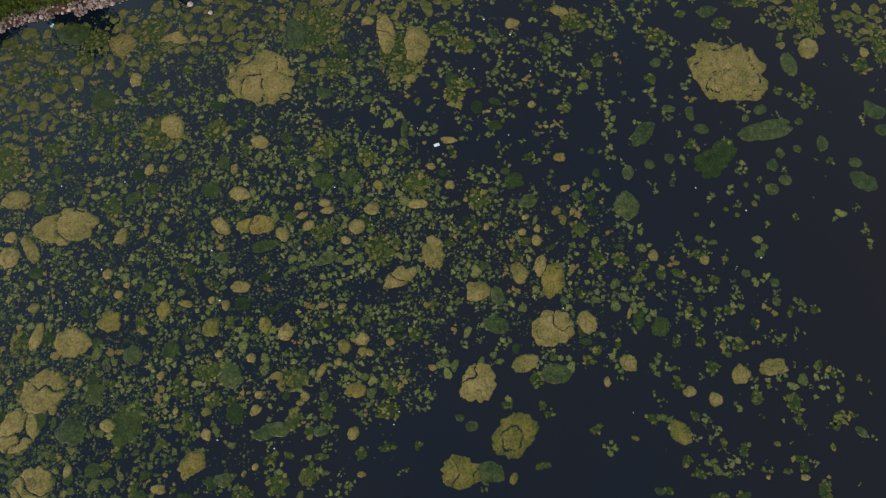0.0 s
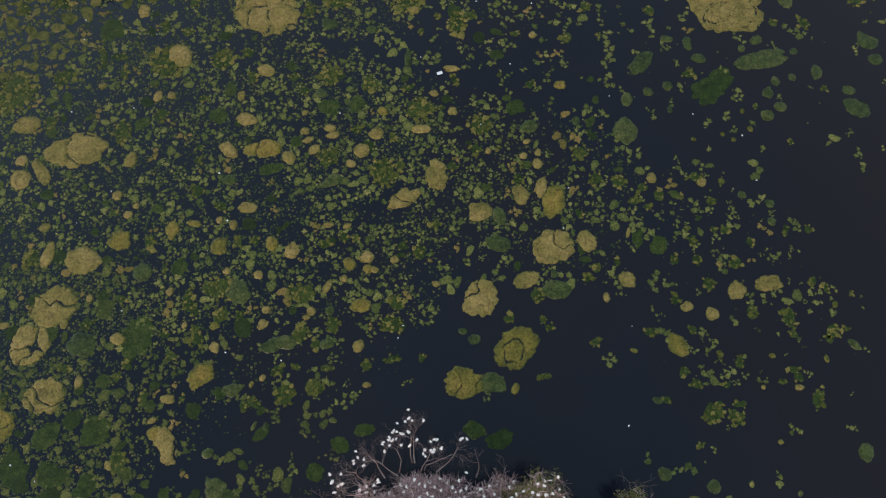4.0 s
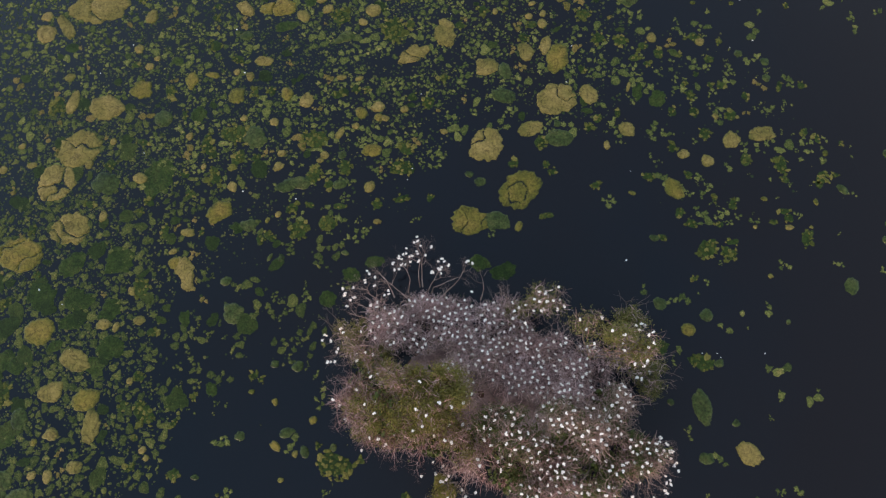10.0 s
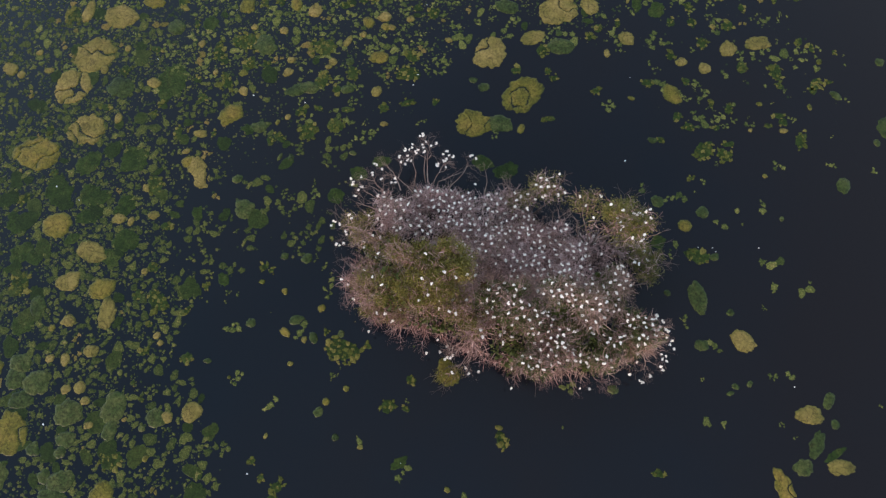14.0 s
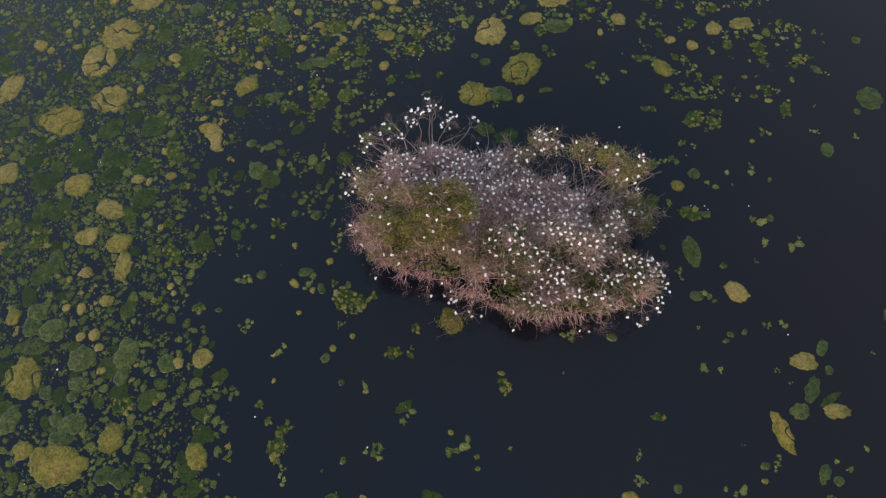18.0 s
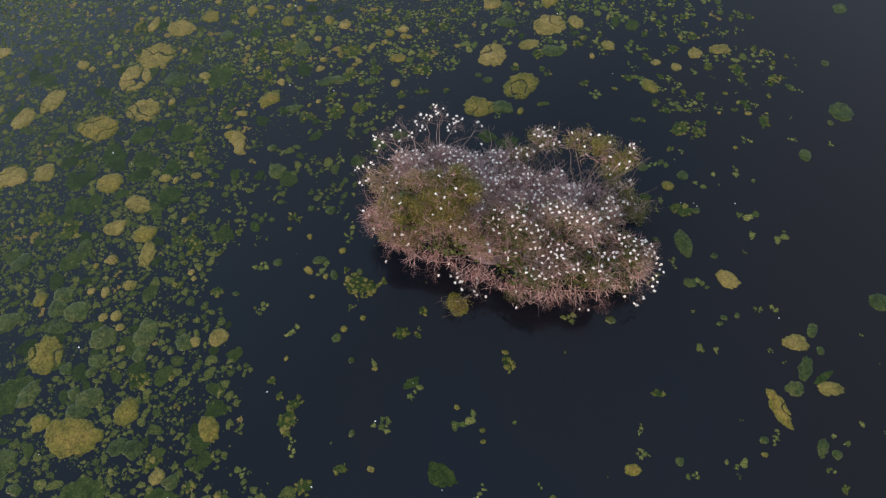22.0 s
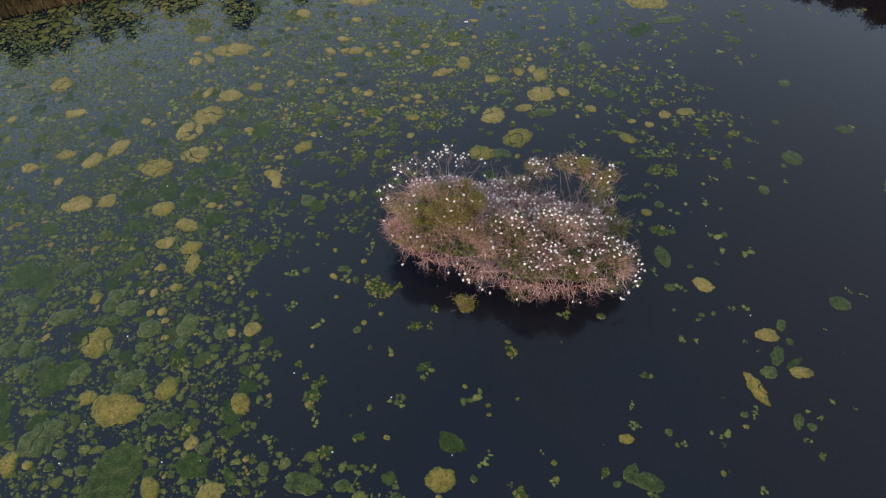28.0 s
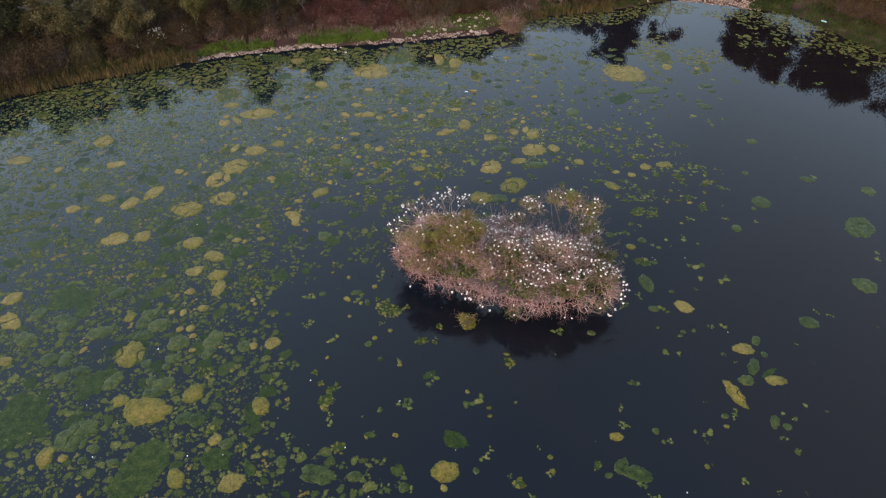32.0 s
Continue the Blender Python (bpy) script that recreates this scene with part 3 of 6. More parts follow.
GREEN_3 = [
    (15.3, 13.0, 1.1, 0.7, 0), (52.5, 9.1, 4.3, 5.0, -52), (34.2, 8.4, 1.8, 1.3, 73),
    (-26.0, 4.8, 2.3, 2.3, 22), (-21.6, 0.0, 0.9, 0.7, 1), (-19.4, -0.2, 1.2, 1.1, 1),
    (47.8, -3.0, 3.3, 3.3, -23), (18.7, -3.3, 3.1, 1.6, -74), (-20.0, -6.2, 1.6, 1.0, 11),
    (-51.3, -7.4, 2.2, 2.2, 2), (18.7, -7.9, 1.4, 1.2, 1), (37.7, -9.7, 2.4, 2.1, -19),
    (10.1, -12.2, 1.0, 0.9, 1), (-44.0, -12.7, 2.6, 2.4, 2), (30.1, -12.8, 1.8, 1.1, 64),
    (-51.0, -14.0, 3.5, 2.2, 22), (-36.4, -14.8, 3.0, 2.5, 66), (-40.5, -15.4, 3.2, 2.5, 1),
]
GREEN_4 = [
    (28.5, -16.8, 2.6, 1.5, 64), (-40.4, -17.7, 1.9, 1.5, 1), (27.1, -18.8, 1.9, 1.7, 1),
    (-46.2, -21.3, 2.8, 2.2, 72), (-40.3, -21.4, 2.7, 2.0, 1), (28.4, -24.1, 2.0, 1.1, 70),
    (15.2, -25.7, 0.9, 0.8, 2), (-34.9, -26.0, 2.1, 1.7, 1), (-47.3, -28.2, 4.4, 3.5, 37),
    (10.7, -30.0, 2.1, 1.4, 54), (12.2, -30.7, 3.1, 1.8, -9), (-20.3, -31.8, 4.5, 2.1, -8),
    (-16.7, -32.0, 1.7, 1.2, 2),
]
GREEN = GREEN_1 + GREEN_2 + GREEN_3 + GREEN_4
SUNKEN_1 = [
    (23.8, 45.9, 5.3, 3.4, 53), (-14.5, 43.9, 2.1, 1.9, 0), (2.5, 43.6, 2.3, 1.9, 0),
    (-17.7, 43.6, 2.5, 2.2, 0), (-29.3, 42.6, 2.2, 2.1, 0), (-23.2, 36.5, 2.9, 1.1, 19),
    (-46.3, 33.5, 1.6, 1.4, 0), (-34.7, 32.0, 1.4, 1.2, 0), (14.5, 29.0, 2.1, 1.1, 76),
    (16.6, 28.4, 2.1, 1.6, 66), (-35.1, 18.5, 4.5, 3.1, 82), (-38.0, 9.7, 3.6, 2.9, 1),
    (-42.5, 9.3, 2.8, 2.4, 69), (-41.5, 6.0, 3.0, 2.4, 1), (-45.1, 6.0, 2.8, 3.0, 34),
    (-47.4, -0.1, 3.0, 2.7, 1), (-57.8, -8.1, 3.9, 4.2, 2), (-55.7, -8.6, 4.1, 3.6, 2),
]
SUNKEN_2 = [
    (-48.1, -21.7, 5.9, 3.5, 30), (-54.1, -25.9, 5.8, 6.7, 2), (-6.4, -27.5, 2.9, 2.4, -29),
    (-31.4, -30.6, 3.4, 2.8, 2), (-38.7, -31.2, 6.5, 5.0, 58), (-27.6, -31.5, 2.3, 1.1, -58),
]
SUNKEN = SUNKEN_1 + SUNKEN_2
MORE_TAN_1 = [
    (-13.7, 62.8, 1.6, 1.2, 12), (-35.6, 60.8, 2.7, 1.1, 22), (-33, 60.6, 1.1, 1.1, -25), (4.6, 52.4, 0.9, 0.9, 2),
    (-6.3, 45.2, 1, 0.8, -4), (-34.7, 44.9, 0.9, 1, 18), (-36.2, 44.8, 0.9, 1.4, -9), (-27.1, 44.8, 0.8, 1.5, 4),
    (-20.1, 42.9, 0.9, 0.8, -21), (-20, 40.7, 1.1, 1, 7), (-17, 40.3, 1.6, 0.9, 21), (-19.6, 39.7, 1.2, 0.8, 19),
    (3.6, 39.6, 0.9, 0.6, 17), (-18.9, 38.6, 1.4, 1.2, 18), (-0.5, 38.5, 0.7, 0.9, -8), (4.7, 38.3, 0.7, 0.9, -10),
    (3.2, 38, 0.9, 0.8, 2), (4.6, 37.1, 1, 1.3, 6),
]
MORE_TAN_2 = [
    (-5.8, 36.8, 2.1, 1.3, -30), (-36.9, 32.3, 0.8, 0.7, -3), (-37.6, 31.3, 1, 0.9, -9), (-28.2, 30.8, 0.8, 0.8, 30),
    (-26.7, 30.3, 1.1, 1.2, 30), (-17, 30.3, 1.1, 0.7, 0), (-15, 30.2, 1, 0.6, 27), (-46, 29.9, 1.2, 1.1, -28),
    (13.6, 29.6, 0.5, 1.2, -16), (-68.6, 28.3, 3.1, 4, 14), (-20.5, 27.6, 1.5, 1.9, -27), (-12.9, 26.9, 1.5, 1.4, -11),
    (-45.2, 26.8, 1.3, 3, -10), (-10.1, 26.7, 0.9, 0.9, -23), (22.5, 26.3, 0.7, 0.8, 28), (-12.1, 25.6, 0.9, 0.8, -8),
    (-26.9, 25.4, 0.8, 0.8, -21), (-23.7, 25, 1.2, 0.9, -6),
]
MORE_TAN_3 = [
    (-15.1, 24.7, 0.8, 0.8, -15), (-5.9, 24.2, 0.9, 0.7, -11), (-16.7, 23.9, 0.9, 1.6, -30), (-32.4, 23.3, 0.9, 1, -4),
    (11, 22.9, 0.8, 1, 9), (-40.3, 22.6, 0.7, 0.8, -9), (-80.3, 22.1, 4, 2.7, 16), (-49.7, 21.9, 0.9, 0.8, 20),
    (-22.6, 21.5, 1, 0.9, 29), (-63.7, 21.5, 3.4, 2.2, 16), (-18.2, 21.4, 1, 1, 5), (-18.6, 20.8, 0.8, 0.7, -15),
    (-42.4, 20, 0.9, 1.1, -5), (-22.9, 20, 1.3, 1, 19), (-52.5, 19.9, 1.9, 1.4, -15), (-30.6, 19.9, 0.6, 0.8, -18),
    (-72.6, 19.9, 1.6, 1.6, 23), (-48.3, 19.8, 1.4, 0.8, 13),
]
MORE_TAN_4 = [
    (-51.2, 19.3, 1, 1, 11), (-27.4, 17.8, 1.1, 1.2, 30), (-22.5, 14.9, 0.7, 0.7, -20), (-40.2, 14.4, 0.9, 1.3, 0),
    (-54.5, 14.4, 2.4, 3.9, -29), (-12.4, 14.3, 0.9, 0.6, -2), (28.8, 14.3, 0.9, 0.6, 7), (25.4, 14.3, 0.5, 0.5, -21),
    (-31.4, 12.9, 1.7, 1, -1), (-57.3, 11.5, 2.6, 3.1, -23), (-32.6, 10.9, 1, 0.6, 27), (-65.4, 9.8, 2.2, 1.9, 17),
    (-60.3, 7.3, 1.2, 1.5, -11), (-36.2, 6.8, 0.7, 1.1, 28), (-35.1, 4, 1.4, 1, 4), (-52.4, 3.9, 2.4, 2.5, -10),
    (-37.3, 3.3, 0.7, 1.1, -24), (-56.1, 3.2, 3.8, 2.8, 24),
]
MORE_TAN_5 = [
    (-35.2, -1.8, 0.7, 0.8, 5), (-33.2, -8, 0.8, 0.7, 14), (-19.1, -8.1, 0.7, 0.7, 22), (-32.8, -8.7, 0.6, 0.6, 22),
    (-43.1, -10.4, 0.9, 0.9, 16), (-41.6, -10.4, 0.9, 1.5, 6), (-39.8, -13, 1.2, 1.1, 13), (-41.1, -13.2, 1.1, 0.9, 12),
    (-39.1, -14.2, 1, 0.9, 29), (-60.2, -18.8, 2.1, 1.6, 3), (-32.1, -28.3, 1.6, 1.4, 20), (-26.4, -29.7, 0.8, 0.7, -14),
    (-7.5, -32.9, 0.8, 1, 30),
]
TAN += MORE_TAN_1 + MORE_TAN_2 + MORE_TAN_3 + MORE_TAN_4 + MORE_TAN_5
MORE_YELLOW_1 = [
    (-11.7, 43.1, 1.2, 1.1, -29), (-30.7, 30.4, 1.6, 0.8, -11), (-22.5, 28.3, 1.5, 1.7, -1), (-14.6, 26.1, 1.5, 1.4, -26),
    (-12.7, 25.7, 1, 0.9, 1), (1.8, 14, 0.8, 1.1, -21), (-61.4, 12.5, 2.8, 1.9, 13), (-32.4, 9.7, 1.5, 1.2, 30),
    (-21.3, -3.5, 0.6, 0.7, 14), (-17.6, -5.1, 0.7, 0.8, 5), (-43.4, -7.5, 0.8, 0.8, -7), (-48.1, -11.4, 1.7, 1.7, -15),
    (-16.6, -13.8, 0.8, 0.7, -11), (-32.8, -19.2, 0.6, 0.7, -18), (-47.4, -30.9, 1.1, 1, -17),
]
YELLOW += MORE_YELLOW_1
MORE_OLIVE_1 = [
    (12.5, 64.1, 1.2, 1.1, 25), (21.7, 63.7, 1.3, 1.1, 7), (16.9, 62.6, 0.9, 1.1, -18), (13.6, 60.8, 1.6, 1.2, 18),
    (6.3, 59.4, 1.7, 1.6, 22), (-16.7, 59.4, 1.6, 1.8, 29), (41, 57.2, 1.9, 2.2, 1), (-33.5, 56.5, 1.5, 1.5, 1),
    (17.6, 55.6, 1.3, 1.3, -7), (-20.3, 55.5, 2, 1.8, 19), (-2.2, 54.9, 2, 1.3, 18), (-5.9, 54.8, 0.8, 0.9, -10),
    (31.3, 54.1, 1, 1.4, 24), (-3.8, 53.8, 2.2, 3.2, 3), (14.7, 53.8, 0.8, 0.6, 29), (-7.8, 52.8, 0.9, 0.9, -13),
    (2.7, 52.6, 0.8, 1, -17), (11.9, 52.4, 0.8, 0.7, -26),
]
MORE_OLIVE_2 = [
    (-26.1, 47.1, 1.1, 1.7, -6), (-21.6, 47.1, 1.5, 1.4, -30), (-46.8, 47, 2.6, 2.5, -7), (-4.1, 46.9, 0.9, 1.4, 26),
    (-13.1, 46.4, 2.2, 2, -18), (-36.7, 46.3, 1.4, 1.1, 23), (35.9, 45.9, 0.9, 0.7, -4), (-9.2, 45.8, 1.9, 1.2, 18),
    (-20.3, 45.5, 1.3, 1.1, 8), (-31.3, 44.5, 1.4, 1.2, 6), (28.2, 43.8, 0.7, 0.7, -23), (-5.5, 43.5, 1, 0.9, 4),
    (26.7, 43.2, 0.6, 0.7, -20), (27.3, 41.1, 0.6, 0.7, 26), (-14.4, 40.9, 1.4, 1.3, 23), (24.3, 40.5, 0.6, 0.5, 2),
    (-10.6, 40.1, 1, 1.4, 23), (25.4, 39.9, 0.6, 0.5, 15),
]
MORE_OLIVE_3 = [
    (21.2, 39.9, 0.7, 0.5, -8), (31.4, 39.7, 0.7, 0.8, -5), (0.6, 38.9, 0.7, 0.8, -20), (-31, 38.8, 1.2, 0.9, -18),
    (-17.4, 37.7, 2.4, 2.2, 22), (-31.1, 37.3, 1.1, 1.2, 28), (-9.8, 36.9, 1.1, 1.5, 3), (3.5, 36.9, 1.3, 1.1, 27),
    (-83.7, 36.5, 3.3, 2.8, -12), (10.6, 35.4, 1.8, 1.6, -28), (23.7, 35.2, 0.7, 1, -26), (12.9, 35.1, 1.8, 1.6, 12),
    (15.4, 34.5, 1.3, 1.2, 30), (-59.2, 34.3, 2.8, 2.1, -11), (17, 33.6, 1.2, 1.4, 8), (22.4, 33, 1.3, 1.1, 10),
    (15.8, 32.4, 1, 0.7, 6), (-28.1, 32.3, 1.8, 1.2, -30),
]
MORE_OLIVE_4 = [
    (8.7, 31.6, 1.1, 1.1, -3), (-39.1, 31.5, 1.2, 1, 8), (20.8, 31.2, 0.7, 0.7, 7), (19.6, 30.1, 0.9, 0.8, 5),
    (-85.5, 30.1, 3.2, 2.2, 13), (22.3, 29.9, 0.7, 1, 28), (-15.3, 28.9, 1.2, 1.2, -14), (-14.1, 28.9, 0.8, 1.3, 4),
    (20, 28.8, 1.2, 1.4, 8), (-24.3, 28.6, 1.1, 1.1, 29), (-35, 28.4, 1.5, 2, 6), (-26, 28.3, 0.9, 1.4, -8),
    (-9.3, 28.1, 1.4, 1.2, 1), (-7.6, 27.5, 1.5, 1.5, -25), (18.1, 26.8, 1, 1.2, 9), (20.3, 26.7, 1.2, 1.3, 10),
    (-46.8, 26.5, 2, 2.4, 28), (12.3, 26.5, 0.8, 1.2, 10),
]
MORE_OLIVE_5 = [
    (24.2, 26.4, 1.5, 1.4, 16), (10.1, 25.9, 1.2, 1.2, -18), (-33.2, 25.7, 0.7, 1.4, 12), (9.2, 24.8, 1, 1.1, 15),
    (31.6, 24.7, 1.1, 1.1, 22), (21.2, 24.4, 1.4, 1.7, -23), (32.8, 23.9, 0.8, 1.1, 26), (35.2, 23.4, 0.7, 0.7, -17),
    (-19.4, 23.1, 2.9, 2.3, -2), (-30.6, 22.9, 0.9, 2.1, -19), (17.8, 22.7, 1, 1.1, 8), (-37.2, 22.5, 1.5, 1, -12),
    (33.4, 22.3, 0.6, 0.7, -28), (-30.3, 22, 1.3, 2.3, 17), (-25.3, 21, 1.5, 1, 27), (-27.3, 20.8, 1.3, 2.1, -4),
    (1.4, 20.8, 1.4, 1.1, 10), (4.7, 20.7, 1, 0.9, 29),
]
MORE_OLIVE_6 = [
    (-16, 20.1, 1.5, 1.8, -11), (-40.2, 20, 1.4, 1.7, -30), (34.1, 19.9, 1.1, 0.7, 26), (32.7, 19.7, 1.1, 2, -23),
    (19.2, 19.7, 1, 1, 18), (-29.5, 19.6, 1.1, 0.9, 1), (29, 19.4, 1.1, 0.8, -21), (-32.4, 19, 1.4, 1, -10),
    (32.3, 19, 1.1, 1.1, 19), (-29.3, 18.6, 1.5, 2, 16), (-17.5, 18.1, 1.1, 1.3, 26), (13.3, 17.7, 0.8, 0.5, -14),
    (21.6, 17.5, 0.7, 0.5, -23), (26.6, 17.3, 0.7, 0.5, -16), (21.6, 17.2, 0.6, 0.8, -1), (-31.6, 17, 1.4, 1.1, -30),
    (31.8, 17, 0.5, 0.8, 8), (-7.2, 16.9, 0.8, 1, -13),
]
MORE_OLIVE_7 = [
    (-10.1, 16.8, 1.7, 0.9, 29), (-12.5, 16.1, 1.1, 1.4, -30), (-35.8, 16, 1.5, 0.9, -25), (28.5, 16, 1.3, 0.7, 1),
    (-19.3, 15.9, 1, 0.7, -13), (-16.4, 15.8, 1.7, 0.8, -3), (18, 15.7, 1.1, 1.5, -23), (-41.7, 15.7, 1.6, 0.9, -15),
    (-21.1, 15.6, 1.6, 1.3, 25), (-66.2, 15.5, 2.3, 1.7, 3), (28.9, 15.3, 1.1, 1.1, -9), (4.7, 15.2, 1.6, 0.8, 4),
    (-36.5, 14.9, 1.1, 1.3, 8), (27.3, 14.8, 0.8, 0.8, -28), (-73.1, 14.6, 2.4, 1.7, -4), (19.1, 14.5, 1.4, 1.3, -11),
    (-23.5, 14.3, 0.5, 0.7, -16), (-17.5, 14, 2, 1.9, 8),
]
MORE_OLIVE_8 = [
    (16.1, 13, 1.1, 0.8, -6), (-47.1, 13, 1, 1.2, 14), (-33.8, 12.9, 1.1, 1.6, -11), (-30, 12.9, 0.7, 0.9, -5),
    (-23.4, 12.7, 0.9, 1.2, 16), (23.1, 12.7, 1.6, 0.8, 6), (-22.9, 12.4, 1, 0.9, 3), (-24, 12.3, 1, 1.2, 11),
    (26.4, 9.3, 0.6, 0.5, -25), (19, 8.9, 0.8, 0.6, -16), (-45.9, 8.3, 1.1, 0.9, -27), (-70.8, 8.3, 2.7, 1.9, 23),
    (-35.3, 7.1, 1.8, 2.1, 21), (-48.4, 5.4, 1.2, 1.9, -18), (-72.1, 4.4, 2.3, 1.5, 11), (-33.7, 2.8, 1.4, 1.1, -2),
    (-63.5, 2.2, 2.6, 1.9, -14), (-66.3, -0.3, 2.5, 1.9, 18),
]
MORE_OLIVE_9 = [
    (-34.5, -1.3, 1.5, 1.4, -20), (-22.8, -1.5, 0.7, 0.8, 29), (-50.3, -2.1, 2.1, 1.7, 22), (-23.6, -2.6, 0.7, 0.5, 1),
    (-29, -3.1, 0.6, 0.9, 2), (-47.2, -3.2, 2.1, 2.3, 6), (-35.6, -4.1, 1.1, 1.4, 7), (-30.6, -5.6, 0.7, 1.1, -24),
    (-34, -7, 0.8, 0.7, 29), (-17, -7.3, 0.7, 0.7, 11), (-16.1, -7.8, 1, 0.4, 2), (-13, -8.6, 0.8, 0.7, -7),
    (-34.2, -9.6, 1.3, 1, -1), (-30.1, -10.1, 1.3, 1.3, -17), (-20.2, -10.4, 0.6, 0.5, 5), (-25.9, -11.8, 0.4, 0.4, -13),
    (-34.9, -12.5, 0.7, 0.8, 25), (-14.8, -12.6, 0.6, 0.6, 9),
]
MORE_OLIVE_10 = [
    (-33.9, -14, 0.8, 0.6, -29), (-9.2, -14.3, 0.9, 0.6, -21), (-0.5, -15.8, 0.8, 0.5, -9), (-22, -17, 0.4, 0.7, -23),
    (-13.2, -17.8, 0.6, 0.5, 24), (-23.1, -19.2, 1, 0.9, 21), (-22.1, -20.7, 0.6, 0.9, -15), (-5.2, -21.3, 0.6, 0.6, -16),
    (-20.6, -21.4, 1.5, 1.3, 25), (-2.8, -23.4, 0.6, 0.5, 9), (-2.7, -24.4, 0.6, 0.5, 7), (23, -24.9, 0.6, 0.5, 1),
    (-12.9, -27.1, 0.8, 0.5, -13), (29.6, -27.7, 0.8, 0.7, -11), (-29.1, -29, 0.8, 1.1, -10), (3.5, -29.1, 0.7, 0.6, 1),
    (19.6, -29.7, 0.6, 0.6, -18), (3.6, -30.7, 0.7, 0.6, -27),
]
OLIVE += MORE_OLIVE_1 + MORE_OLIVE_2 + MORE_OLIVE_3 + MORE_OLIVE_4 + MORE_OLIVE_5 + MORE_OLIVE_6 + MORE_OLIVE_7 + MORE_OLIVE_8 + MORE_OLIVE_9 + MORE_OLIVE_10
MORE_GREEN_1 = [
    (24.6, 64, 2.4, 1.5, 13), (-46.9, 61.2, 4, 3.1, 13), (0.5, 61.2, 0.9, 2, 29), (-21.9, 60.8, 2.7, 3.8, 2),
    (18.4, 57.5, 1.3, 1.2, 30), (-18, 53.8, 2.3, 1.4, -21), (-13.3, 53.1, 1.3, 1.1, 24), (29.2, 51.8, 1.7, 1.1, 25),
    (27.5, 50.8, 1, 1, -16), (33.2, 50.4, 0.9, 1, -18), (-9.2, 49.3, 0.8, 2.1, 0), (32.6, 47.2, 0.9, 1, 1),
    (19, 46.2, 1.1, 1.2, 10), (38.5, 45.7, 1.6, 1.2, -16), (16.8, 45.5, 1.2, 1.1, 17), (29.7, 45.4, 1.2, 1.5, -24),
    (-18.4, 45.2, 1.3, 1.1, -22), (14.4, 44.6, 1.2, 1.6, -7),
]
MORE_GREEN_2 = [
    (19, 43.3, 0.6, 0.9, 20), (8.8, 42, 0.9, 1.1, -9), (28.3, 30.8, 0.9, 1, 19), (5.9, 25.3, 0.8, 0.8, -21),
    (-25.5, 23.3, 2.5, 2.4, 23), (39.8, 22.3, 1.1, 1, 26), (-16.4, 21.4, 1, 1, -1), (-3.2, 19.5, 0.9, 0.8, -16),
    (-2.1, 18.7, 1.4, 1.1, 14), (34.7, 18.4, 1.3, 0.9, -28), (-20.8, 18.3, 3, 1.4, 3), (-16.4, 18.2, 1.4, 1.1, 18),
    (-25.4, 13.7, 1.8, 1.5, -1), (38.2, 13.1, 0.8, 0.9, -15), (-15.5, 11, 0.8, 0.5, -17), (-23, 10.4, 0.4, 1, -30),
    (-21.8, 10.4, 0.6, 0.8, -12), (-27.1, 7.9, 1.2, 0.9, 26),
]
MORE_GREEN_3 = [
    (15.4, 6.4, 1.2, 1.5, 23), (19.8, 5.4, 1.3, 1.2, -11), (27.6, 4.8, 0.6, 0.5, 27), (20.6, 0.8, 1, 0.8, 10),
    (15.8, -2.9, 0.7, 0.7, -24), (21.7, -4.7, 0.8, 0.8, -5), (-45.1, -5.3, 1.5, 2.1, 4), (-24.3, -6.6, 1.1, 1, 4),
    (-15.6, -7.5, 0.7, 0.8, -19), (-18.2, -8, 0.9, 1.2, 19), (-28.1, -10.3, 0.8, 0.5, 2), (-45.8, -10.9, 2.2, 1.9, 0),
    (-60, -11.2, 2.3, 2.2, -11), (22.9, -11.4, 0.5, 0.8, -22), (21.6, -11.7, 0.8, 0.6, -10), (-56.6, -12, 2.1, 1.7, -6),
    (21, -12.3, 0.8, 0.4, 15), (-46, -12.4, 2, 2, 15),
]
MORE_GREEN_4 = [
    (-55.5, -12.9, 2.2, 2.6, -11), (-45.2, -14.2, 2.4, 1.9, -9), (-17.3, -14.8, 0.9, 1, -26), (30.4, -14.9, 0.8, 0.9, -22),
    (-59.6, -15.3, 2.9, 2.1, -28), (-32.3, -15.7, 2, 1.8, -9), (-33.5, -16.6, 0.7, 0.7, -11), (-36.4, -16.8, 1.3, 2.1, -4),
    (-15.6, -17, 0.7, 0.8, -24), (-53.2, -18.1, 1.5, 2.5, 6), (-55, -18.3, 2.5, 2.2, 5), (-43.3, -18.6, 1.5, 1.6, 20),
    (-40.7, -18.8, 1.1, 1.3, 8), (-50.5, -19.9, 2.4, 1.6, -8), (-41.9, -21, 1.3, 1.5, 3), (-52.5, -21, 1.9, 2.1, 29),
    (-41, -22.7, 2.3, 1.3, -3), (23.2, -23.6, 0.9, 0.7, 25),
]
MORE_GREEN_5 = [
    (-14.9, -24, 0.6, 0.7, -19), (29.6, -24.7, 1, 1, 13), (-36.4, -25.8, 2.2, 1.6, 30), (-30.9, -28.7, 1.5, 1.3, 20),
    (-44.8, -29.7, 1.5, 1.1, -14), (-24.5, -30.6, 1.2, 1.4, -10), (-4.3, -30.9, 0.7, 0.8, -5), (9.3, -31, 0.8, 0.7, 19),
    (-45.3, -31.1, 1, 1, -12), (-41.9, -31.3, 1.7, 1.3, -15), (-11.6, -33, 1.1, 1.1, -7),
]
